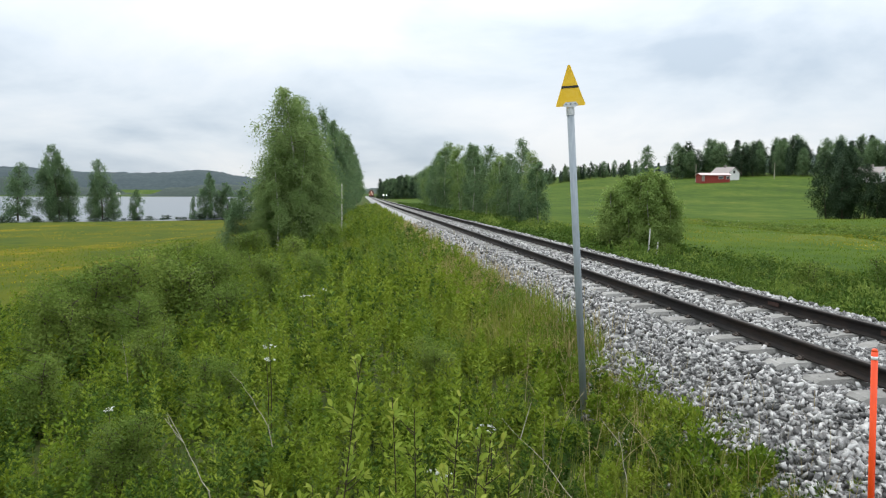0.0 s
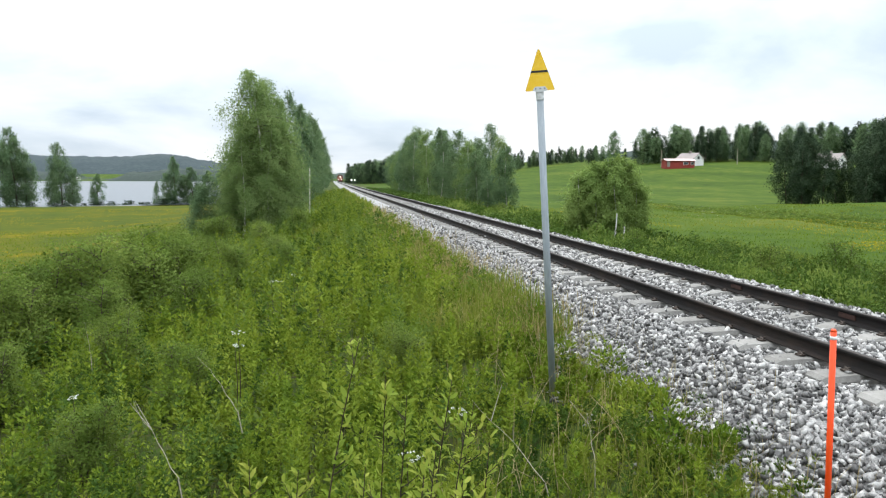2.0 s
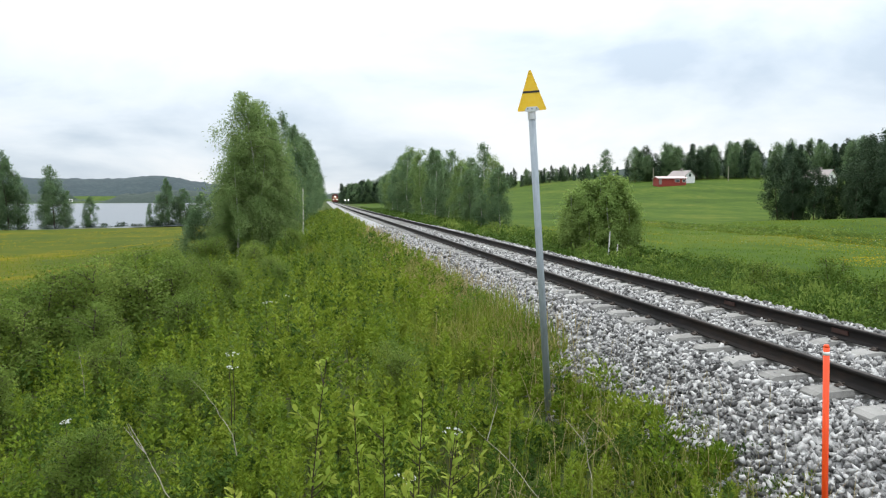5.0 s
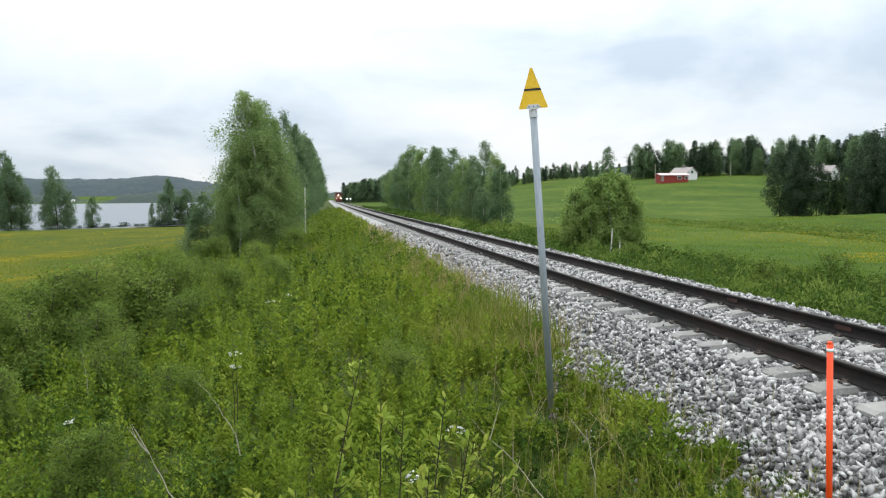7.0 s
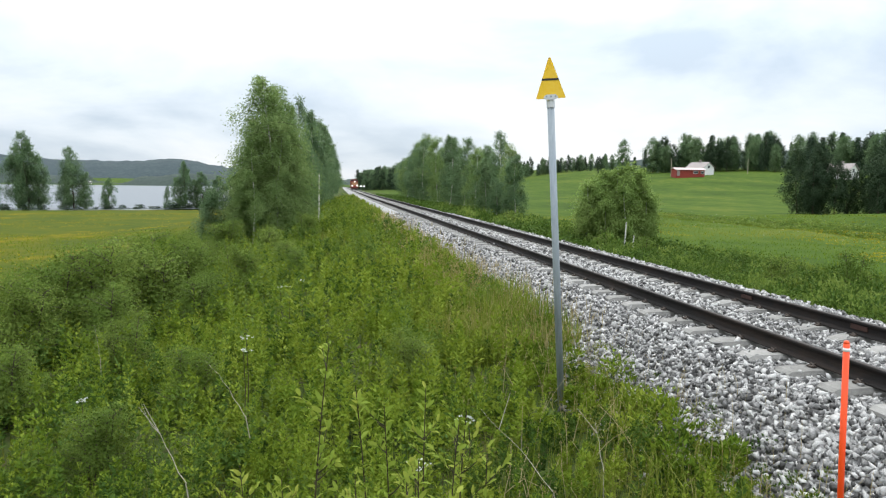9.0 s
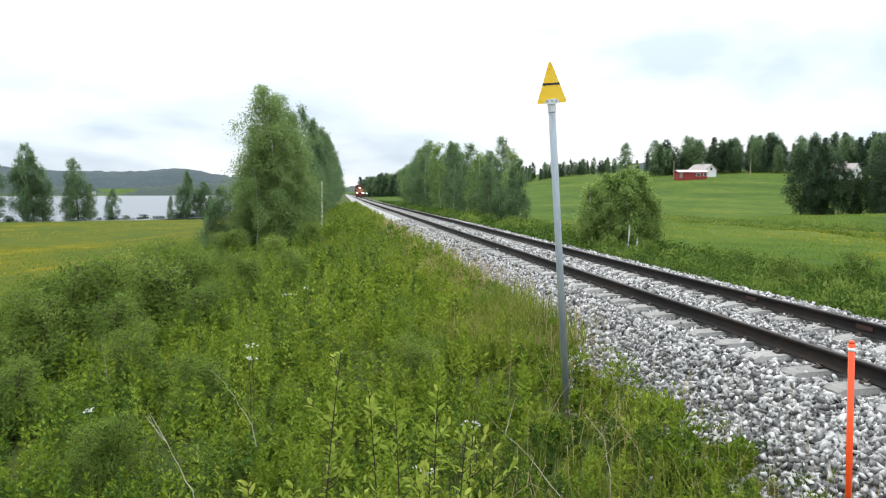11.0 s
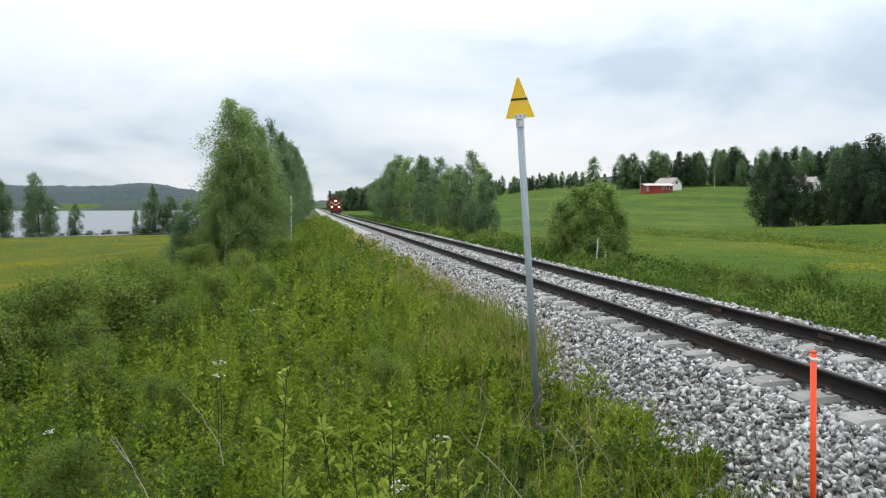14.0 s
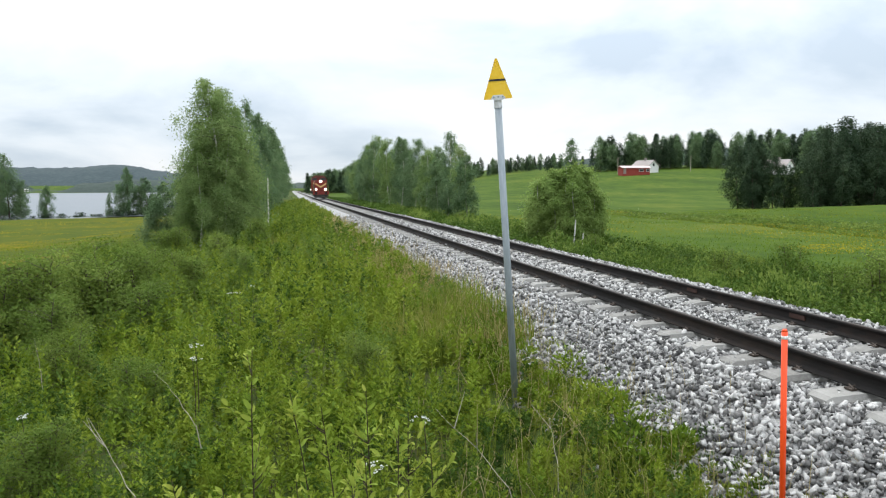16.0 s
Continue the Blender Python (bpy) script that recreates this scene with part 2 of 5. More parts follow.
# ---- mesh tools ----
def bake(name, chunks, mats, parent=None, smooth=False):
    """One mesh object out of (verts, faces, material index) chunks; faces of a chunk all have the same number of corners."""
    verts, loops, starts, mat, at, off = [], [], [], [], 0, 0
    for v, f, k in chunks:
        v, f = np.asarray(v, float).reshape(-1, 3), np.asarray(f, int)
        if not len(f):
            continue
        verts.append(v)
        loops.append((f + at).ravel())
        starts.append(off + np.arange(len(f)) * f.shape[1])
        mat.append(np.broadcast_to(k, len(f)))
        at += len(v)
        off += f.size
    verts, loops, starts, mat = (np.concatenate(a) for a in (verts, loops, starts, mat))
    me = bpy.data.meshes.new(name)
    me.vertices.add(len(verts))
    me.loops.add(len(loops))
    me.polygons.add(len(starts))
    me.vertices.foreach_set("co", verts.astype(np.float32).ravel())
    me.loops.foreach_set("vertex_index", loops.astype(np.int32))
    me.polygons.foreach_set("loop_start", starts.astype(np.int32))
    me.polygons.foreach_set("material_index", mat.astype(np.int32))
    if smooth:
        me.polygons.foreach_set("use_smooth", np.ones(len(starts), bool))
    me.update(calc_edges=True)
    for m in mats:
        me.materials.append(m)
    ob = new(name, me)
    if parent:
        ob.parent = parent
    return ob


def part(name, bm, mat, parent=None, label="", smooth=False):
    me = bpy.data.meshes.new(name)
    bm.normal_update()
    bm.to_mesh(me)
    bm.free()
    for m in (mat if isinstance(mat, (list, tuple)) else [mat]):
        me.materials.append(m)
    if smooth:
        for p in me.polygons:
            p.use_smooth = True
    ob = new(name, me)
    if parent:
        ob.parent = parent
    if label:
        tagged(ob, label)
    return ob


def box(bm, lo, hi, bevel=0.0, mi=0):
    c = [(a + b) / 2 for a, b in zip(lo, hi)]
    s = [b - a for a, b in zip(lo, hi)]
    r = bmesh.ops.create_cube(bm, size=1, matrix=Matrix.Translation(c) @ Matrix.Diagonal((*s, 1)))
    fs = {f for v in r["verts"] for f in v.link_faces}
    for f in fs:
        f.material_index = mi
    if bevel:
        es = {e for v in r["verts"] for e in v.link_edges}
        bmesh.ops.bevel(bm, geom=list(es), offset=bevel, segments=2, affect="EDGES", profile=0.6)
    return r


def rod(bm, a, b, r1, r2=None, segs=10):
    a, b = Vector(a), Vector(b)
    d = b - a
    m = Matrix.Translation((a + b) / 2) @ d.to_track_quat("Z", "Y").to_matrix().to_4x4()
    return bmesh.ops.create_cone(bm, cap_ends=True, segments=segs, radius1=r1, radius2=r1 if r2 is None else r2, depth=d.length, matrix=m)


def poly(bm, pts, depth):
    """A prism: the outline pts, pushed along depth."""
    depth = Vector(depth)
    a = [bm.verts.new(p) for p in pts]
    b = [bm.verts.new(Vector(p) + depth) for p in pts]
    bm.faces.new(a[::-1])
    bm.faces.new(b)
    for i in range(len(a)):
        j = (i + 1) % len(a)
        bm.faces.new((a[i], a[j], b[j], b[i]))
    bmesh.ops.recalc_face_normals(bm, faces=bm.faces[:])


def tube(pts, radii, segs=6):
    """A tapered tube through pts, as a chunk without material."""
    pts, radii = np.asarray(pts, float), np.asarray(radii, float)
    tang = np.gradient(pts, axis=0)
    tang /= np.linalg.norm(tang, axis=1)[:, None] + 1e-9
    ref = np.where(np.abs(tang[:, 2:3]) > 0.9, [[1.0, 0, 0]], [[0, 0, 1.0]])
    s = np.cross(tang, ref)
    s /= np.linalg.norm(s, axis=1)[:, None]
    t = np.cross(tang, s)
    a = np.arange(segs) * 2 * np.pi / segs
    v = pts[:, None] + radii[:, None, None] * (np.cos(a)[None, :, None] * s[:, None] + np.sin(a)[None, :, None] * t[:, None])
    i, j = np.meshgrid(np.arange(len(pts) - 1), np.arange(segs), indexing="ij")
    f = np.stack([i * segs + j, i * segs + (j + 1) % segs, (i + 1) * segs + (j + 1) % segs, (i + 1) * segs + j], -1).reshape(-1, 4)
    return v.reshape(-1, 3), f


def unit(v):
    return v / (np.linalg.norm(v, axis=-1, keepdims=True) + 1e-9)


def leaves(c, d, length, width, fold=0.25, r=None, out=None):
    """Pointed four-cornered leaves at c along d, slightly folded."""
    r = r or rng
    n = len(c)
    d = unit(d)
    face = unit(r.normal(size=(n, 3)))
    if out is not None:
        face = unit(unit(out) + 0.55 * face)
    s = unit(np.cross(d, face))
    up = np.cross(s, d)
    L, W = np.broadcast_to(length, n)[:, None], np.broadcast_to(width, n)[:, None]
    v = np.stack([c, c + d * L * 0.45 + s * W / 2 + up * W * fold, c + d * L, c + d * L * 0.45 - s * W / 2 + up * W * fold], 1)
    return v.reshape(-1, 3), np.arange(4 * n).reshape(n, 4)


def blades(base, height, width, lean, r=None):
    """Bent grass blades: a quad and a tip triangle each."""
    r = r or rng
    n = len(base)
    az = r.uniform(0, 2 * np.pi, n)
    d = np.stack([np.cos(az), np.sin(az), 0 * az], 1)
    s = np.stack([-np.sin(az), np.cos(az), 0 * az], 1)
    H, W, K = (np.broadcast_to(q, n)[:, None] for q in (height, width, lean))
    z = np.array([[0, 0, 1.0]])
    m = base + z * H * 0.6 + d * H * K * 0.3
    tip = base + z * H * (1 - 0.25 * K) + d * H * K
    v = np.stack([base - s * W / 2, base + s * W / 2, m + s * W * 0.35, m - s * W * 0.35, tip], 1).reshape(-1, 3)
    k = np.arange(n)[:, None] * 5
    return (v, k + np.array([[0, 1, 2, 3]])), (v, k + np.array([[3, 2, 4]]))


# ---- the lie of the land: rail head at z = 0 beside the camera ----
def track_x(y):
    y = np.asarray(y, float)
    return 5.93 + 0.0135 * np.where(y < 40, 0, np.where(y < 120, (y - 40) ** 2 / 160, y - 80))


def track_z(y):
    y = np.asarray(y, float)
    return -0.0032 * np.where(y < 30, 0, np.where(y < 70, (y - 30) ** 2 / 80, y - 50))


def lerp(x, xs, ys):
    return np.interp(x, xs, ys)


def wob(x, y, s, seed=0):
    """Cheap smooth noise, about -1 to 1."""
    k = seed * 1.7
    return (np.sin(x / s + 1.3 + k) * np.cos(y / s * 1.1 - 0.7 + k) + 0.6 * np.sin(x / s * 2.3 - y / s * 1.7 + 2.1 * k) + 0.4 * np.cos(x / s * 4.1 + y / s * 3.7 + k)) / 2


def land(x, y):
    x, y = np.asarray(x, float), np.asarray(y, float)
    tz = track_z(np.clip(y, -50, 600))
    u = x - track_x(np.clip(y, -50, 600))
    v = -u
    bed = lerp(np.abs(u), [0, 1.55, 2.45, 2.95], [-0.40, -0.40, -0.74, -0.84])
    s = -0.2 * x + 0.98 * y
    far_l = lerp(s, [-80, 20, 195, 205, 260, 900, 1150, 1500, 4000], [-2.2, -2.5, -6.2, -6.6, -8.5, -8.5, -6.4, 4, 12])
    near_l = lerp(v, [2.95, 3.6, 5, 7, 10, 14], [-0.84, -0.93, -1.12, -1.5, -2.05, -2.4]) + tz
    k = np.clip((v - 13) / 17, 0, 1)
    k = k * k * (3 - 2 * k)
    left = near_l * (1 - k) + far_l * k
    rise = lerp(y, [60, 95, 130, 180, 225, 300, 500, 4000], [0, 0.7, 1.9, 4.2, 6.9, 9.8, 13, 20])
    rise = rise * lerp(x, [25, 45, 75, 112, 123, 190, 400], [0.02, 0.10, 0.38, 0.88, 1.0, 1.3, 1.5])
    near_r = lerp(u, [2.95, 3.6, 6, 9, 14], [-0.84, -0.95, -1.2, -1.2, -1.2]) + tz * np.clip(1 - (u - 6) / 20, 0, 1)
    ditch = -0.45 * np.exp(-((u - 28) / 1.6) ** 2) * np.clip((90 - y) / 30, 0, 1)
    bulge = 1.0 * np.exp(-((x - 52) / 14) ** 2 - ((y - 48) / 13) ** 2)
    right = near_r + rise * np.clip((u - 10) / 15, 0, 1) + ditch + bulge
    z = np.where(v > 2.95, left, np.where(u > 2.95, right, bed + tz))
    rough = np.clip((np.abs(u) - 3.2) / 3, 0, 1)
    z = z + rough * (0.07 * wob(x, y, 1.7) + 0.10 * wob(x, y, 6.0, 2))
    # bank of the lane on which the camera stands
    bank = np.clip((2.4 - y) / 1.7, 0, 1) * np.clip((-u - 2.4) / 1.5, 0, 1)
    return z * (1 - bank) + 0.02 * bank


def steps(*segs):
    out = []
    for a, b, d in segs:
        out += list(np.arange(a, b, d))
    return np.array(out + [segs[-1][1]], float)


def build_ground():
    xs = steps((-4000, -600, 200), (-600, -150, 30), (-150, -40, 7), (-40, -14, 2), (-14, 1, 0.5), (1, 3, 0.35), (3, 9, 0.28), (9, 22, 0.6), (22, 60, 1.5), (60, 260, 6), (260, 700, 40), (700, 4000, 300))
    ys = steps((-300, -40, 20), (-40, -4, 3), (-4, 30, 0.5), (30, 70, 1.5), (70, 260, 5), (260, 600, 15), (600, 1600, 50), (1600, 4600, 300))
    X, Y = np.meshgrid(xs, ys, indexing="ij")
    v = np.stack([X, Y, land(X, Y)], -1).reshape(-1, 3)
    i, j = np.meshgrid(np.arange(len(xs) - 1), np.arange(len(ys) - 1), indexing="ij")
    w = len(ys)
    f = np.stack([i * w + j, (i + 1) * w + j, (i + 1) * w + j + 1, i * w + j + 1], -1).reshape(-1, 4)
    c = v[f].mean(1)
    u = c[:, 0] - track_x(np.clip(c[:, 1], -50, 600))
    mi = np.where((u < -13.5) & (c[:, 1] < 700), 1, np.where((u > 9.5) | (c[:, 1] > 700), 2, 0))
    ob = bake("ground", [(v, f, mi)], [M_SOIL, M_FIELD_L, M_FIELD_R], smooth=True)
    tagged(ob, "grassy ground with verges, flower meadow and hay field", "ground", kind="structure")


build_ground()


def build_lake():
    bm = bmesh.new()
    pts = [(-1500, 120), (-300, 150), (-80, 165), (-45, 205), (-22, 216), (-10, 330), (0, 600), (-20, 1250), (-600, 1330), (-1800, 1200)]
    bm.faces.new([bm.verts.new((x, y, -6.5)) for x, y in pts])
    tagged(part("lake", bm, water_material()), "calm grey lake under an overcast sky", "lake", kind="structure")


build_lake()


def build_hills():
    """Wooded ridges beyond the lake and the far fields."""
    # the backdrop's base colours carry a blue-grey tint as painted distance haze
    m = material("hazed_far_forest", [(0.015, 0.029, 0.036), (0.027, 0.045, 0.050), (0.045, 0.067, 0.066)], 1.0, scale=0.012, fine=0.62, stretch=(1, 1, 2))
    m2 = material("near_far_forest", [(0.012, 0.024, 0.020), (0.022, 0.038, 0.030), (0.038, 0.060, 0.042)], 1.0, scale=0.03, fine=0.6)
    r = np.random.default_rng(5)

    def ridge(name, mat, x0, x1, y0, depth, base, tops, crown, label):
        n = int((x1 - x0) / crown)
        xs = np.linspace(x0, x1, n)
        rows = 14
        prof = np.sin(np.linspace(0, 1, rows) * np.pi / 2)
        h = np.interp(xs, [p[0] for p in tops], [p[1] for p in tops])
        V = []
        for k in range(rows):
            z = base + (h - base) * prof[k] + r.normal(0, crown * 0.16, n) * (0 if k == 0 else 1 if k > rows - 4 else 0.35)
            V.append(np.stack([xs + r.normal(0, crown * 0.2, n), y0 + depth * k / (rows - 1) + r.normal(0, crown * .2, n), z], 1))
        v = np.concatenate(V)
        i, j = np.meshgrid(np.arange(rows - 1), np.arange(n - 1), indexing="ij")
        f = np.stack([i * n + j, i * n + j + 1, (i + 1) * n + j + 1, (i + 1) * n + j], -1).reshape(-1, 4)
        tagged(bake(name, [(v, f, 0)], [mat], smooth=True), label, "hill", kind="structure")

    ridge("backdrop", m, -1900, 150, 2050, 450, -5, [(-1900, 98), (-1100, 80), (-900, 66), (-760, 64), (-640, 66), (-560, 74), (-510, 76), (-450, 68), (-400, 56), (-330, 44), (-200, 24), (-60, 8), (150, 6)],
          11, "low wooded hills beyond the lake, with blue-grey haze tinted into the colour")
    ridge("backdrop", m2, -1100, -20, 1105, 130, -7.5, [(-1100, 30), (-560, 24), (-480, 8), (-400, 8), (-385, -3), (-322, -3), (-312, 9), (-290, 8), (-240, 14), (-150, 12), (-20, 10)], 6,
          "dark woods along the far lake shore")
    ridge("backdrop", m2, -40, 700, 640, 120, 0, [(-40, 3), (40, 6), (120, 9), (210, 14), (300, 26), (420, 40), (700, 56)], 5, "far dark forest edge behind the fields")


build_hills()


# ---- railway ----
def sweep(profile, ys, off, closed=True):
    """A profile (lateral, height) drawn along the line of the track."""
    ys = np.asarray(ys, float)
    p = np.asarray(profile, float)
    n = len(p)
    v = np.stack([track_x(ys)[:, None] + off + p[None, :, 0], np.repeat(ys[:, None], n, 1), track_z(ys)[:, None] + p[None, :, 1]], -1)
    i, j = np.meshgrid(np.arange(len(ys) - 1), np.arange(n if closed else n - 1), indexing="ij")
    f = np.stack([i * n + j, i * n + (j + 1) % n, (i + 1) * n + (j + 1) % n, (i + 1) * n + j], -1).reshape(-1, 4)
    return v.reshape(-1, 3), f, np.tile(np.arange(n if closed else n - 1), len(ys) - 1)


def build_track():
    ys = np.concatenate([np.arange(-20, 60, 2.0), np.arange(60, 660, 6.0)])
    track = tagged(new("railway_track"), "single railway track with dark rusted rails on concrete sleepers", "railway track", kind="structure")
    # rails: foot, web and head
    half = [(0.075, -0.172), (0.075, -0.160), (0.022, -0.145), (0.010, -0.130), (0.009, -0.060), (0.016, -0.045), (0.036, -0.036), (0.036, -0.010), (0.028, -0.001)]
    prof = half + [(-x, z) for x, z in half[::-1]]
    for side in (-1, 1):
        v, f, k = sweep(prof, ys, side * 0.798)
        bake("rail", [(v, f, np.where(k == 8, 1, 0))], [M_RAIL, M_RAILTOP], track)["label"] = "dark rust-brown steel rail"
    # rust-red joint plates on the rail webs
    for y in (7.35, 9.75):
        bm = bmesh.new()
        x = float(track_x(y)) + 0.798
        box(bm, (x - 0.026, y - 0.14, -0.115), (x - 0.008, y + 0.14, -0.052), 0.004)
        part("fishplate", bm, M_RUST, track, "rust-red joint plate")
    # sleepers: waisted concrete beams with sloping shoulders
    bm = bmesh.new()
    sections = [(-1.27, 0.145, 0.105, -0.225), (-1.22, 0.155, 0.122, -0.192), (-0.55, 0.155, 0.125, -0.176), (-0.25, 0.12, 0.085, -0.235), (0.25, 0.12, 0.085, -0.235),
                (0.55, 0.155, 0.125, -0.176), (1.22, 0.155, 0.122, -0.192), (1.27, 0.145, 0.105, -0.225)]
    rings = [[bm.verts.new((x, y, z)) for y, z in ((-wb, -0.40), (wb, -0.40), (wb, top - 0.05), (wt, top), (-wt, top), (-wb, top - 0.05))] for x, wb, wt, top in sections]
    for a, b in zip(rings, rings[1:]):
        for i in range(6):
            bm.faces.new((a[i], a[(i + 1) % 6], b[(i + 1) % 6], b[i]))
    bm.faces.new(rings[0])
    bm.faces.new(rings[-1][::-1])
    bmesh.ops.recalc_face_normals(bm, faces=bm.faces[:])
    first = part("sleeper", bm, M_SLEEPER, track)
    bm = bmesh.new()
    box(bm, (-0.035, -0.045, -0.182), (0.035, 0.045, -0.160), 0.008)
    rod(bm, (0, -0.04, -0.165), (0.02, 0.04, -0.145), 0.011, 0.011, 6)
    rod(bm, (-0.03, 0.02, -0.165), (0.05, 0.0, -0.145), 0.010, 0.008, 6)
    clip = part("rail_clip", bm, M_CLIP, first)
    spots = [(-0.91, 0), (-0.685, 180), (0.685, 0), (0.91, 180)]
    y, n = -2.42, 0
    while y < 158:
        m = pose(float(track_x(y)) + random.uniform(-.01, .01), y, float(track_z(y)) + random.uniform(-0.008, 0.003), 0, random.uniform(-.3, .3), random.uniform(-0.6, 0.6))
        s = first if n == 0 else new("sleeper", first.data)
        s.parent, s.matrix_basis = track, m
        if y < 34:
            for k, (x, rz) in enumerate(spots):
                c = clip if n == 0 and k == 0 else new("rail_clip", clip.data)
                c.parent, c.matrix_basis = s, pose(x, 0, 0, 0, 0, rz)
        y += 0.65
        n += 1
    me = first.data
    co = np.array([v.co for v in me.vertices])
    fq = np.array([list(p.vertices) for p in me.polygons if len(p.vertices) == 4])
    far = np.arange(y, 420, 0.65)
    v = np.concatenate([co + [float(track_x(b)), b, float(track_z(b))] for b in far])
    f = np.concatenate([fq + i * len(co) for i in range(len(far))])
    tagged(bake("far_sleepers", [(v, f, 0)], [M_SLEEPER], track), kind="stuff")


def stone_shapes(n):
    """Sharp-edged broken stones: hulls of a few scattered corners."""
    r = np.random.default_rng(3)
    out = []
    for _ in range(n):
        bm = bmesh.new()
        p = unit(r.normal(size=(8, 3))) * r.uniform(0.85, 1.25, (8, 1)) * r.uniform((1.0, 0.65, 0.42), (1.5, 1.1, 0.8), 3)
        for q in p:
            bm.verts.new(q)
        bmesh.ops.convex_hull(bm, input=bm.verts[:])
        for q in [q for q in bm.verts if not q.link_faces]:
            bm.verts.remove(q)
        bmesh.ops.triangulate(bm, faces=bm.faces[:])
        bm.verts.index_update()
        out.append((np.array([q.co[:] for q in bm.verts]), np.array([[q.index for q in f.verts] for f in bm.faces])))
        bm.free()
    return out


def turns(n, r):
    q = unit(r.normal(size=(n, 4)))
    w, x, y, z = q.T
    return np.stack([1 - 2 * (y * y + z * z), 2 * (x * y - z * w), 2 * (x * z + y * w), 2 * (x * y + z * w), 1 - 2 * (x * x + z * z), 2 * (y * z - x * w),
                     2 * (x * z - y * w), 2 * (y * z + x * w), 1 - 2 * (x * x + y * y)], 1).reshape(n, 3, 3)


BED = [(-2.75, -0.90), (-2.45, -0.70), (-1.75, -0.345), (-1.42, -0.272), (-0.9, -0.268), (0, -0.252), (0.9, -0.262), (1.42, -0.238), (1.92, -0.25), (2.60, -0.66), (3.0, -0.95)]


def bed_z(u):
    return np.interp(u, [p[0] for p in BED], [p[1] for p in BED])


def build_ballast():
    r = np.random.default_rng(21)
    ys = np.concatenate([np.arange(-20, 60, 0.8), np.arange(60, 660, 6.0)])
    v, f, k = sweep(BED, ys, 0, closed=False)
    ballast = tagged(bake("ballast", [(v, f[:, ::-1], 0)], [M_BALLAST]), "bank of pale grey crushed granite ballast", "ballast", kind="structure")
    shapes = stone_shapes(10)
    meshes = []
    for s, sf in shapes:
        me = bpy.data.meshes.new("stone")
        me.from_pydata((s * 0.034).tolist(), [], sf.tolist())
        me.materials.append(M_STONE)
        meshes.append(me)

    def spots(n, y0, y1, u0, u1):
        y = r.uniform(y0, y1, n)
        u = r.uniform(u0, u1, n)
        # few stones lie on the sleepers
        on = (np.abs(u) < 1.30) & (np.abs(u) > 0.42) & (np.abs((y + 2.42) / 0.65 - np.round((y + 2.42) / 0.65)) < 0.26)
        rail = np.abs(np.abs(u) - 0.798) < 0.09
        keep = (~on | (r.random(n) < 0.02)) & ~rail
        y, u, on = y[keep], u[keep], on[keep]
        z = np.maximum(bed_z(u) + track_z(y) + np.where(on, 0.06, 0), np.where(u < -2.3, land(track_x(y) + u, y), -9))
        return np.stack([track_x(y) + u, y, z], 1)

    # the stones at the toe of the bank, one by one
    p = spots(330, 4.3, 6.4, -2.85, -2.1)[:300]
    for i, q in enumerate(p):
        s = new("stone", meshes[i % 10])
        s.parent = ballast
        e = Euler(r.uniform(0, 6.28, 3))
        s.matrix_basis = Matrix.LocRotScale(Vector(q) + Vector((0, 0, 0.012)), e, [r.uniform(0.75, 1.5)] * 3)
    # all the others
    chunks = []
    for n, y0, y1, u0, u1, big in ((21000, 2.2, 9.0, -2.75, 0.8, 1.05), (450, 2.2, 8.5, -3.3, -2.7, 1.0), (2800, 4, 9.5, 0.8, 2.8, 1.05), (25000, 9, 21, -2.7, 2.8, 1.15), (13000, 21, 45, -2.6, 2.7, 1.5)):
        P = spots(n, y0, y1, u0, u1)
        R, S = turns(len(P), r), r.uniform(0.55, 1.5, len(P)) * 0.035 * big
        which = r.integers(0, 10, len(P))
        for k in range(10):
            w = which == k
            shape, sf = shapes[k]
            q = np.einsum("nij,vj->nvi", R[w], shape) * S[w][:, None, None] + P[w][:, None] + [0, 0, 0.014] + r.normal(0, 1, (w.sum(), 1, 1)) * [0, 0, 0.013]
            fs = (np.arange(w.sum())[:, None, None] * len(shape) + sf[None]).reshape(-1, 3)
            chunks.append((q.reshape(-1, 3), fs, 0))
    stone2 = M_STONE.copy()
    stone2.name = "crushed_granite_loose"
    nt = stone2.node_tree
    info = next(q for q in nt.nodes if q.type == "OBJECT_INFO")
    geo = nt.nodes.new("ShaderNodeNewGeometry")
    for l in list(info.outputs["Random"].links):
        nt.links.new(geo.outputs["Random Per Island"], l.to_socket)
    tagged(bake("loose_stones", chunks, [stone2], ballast), kind="stuff")


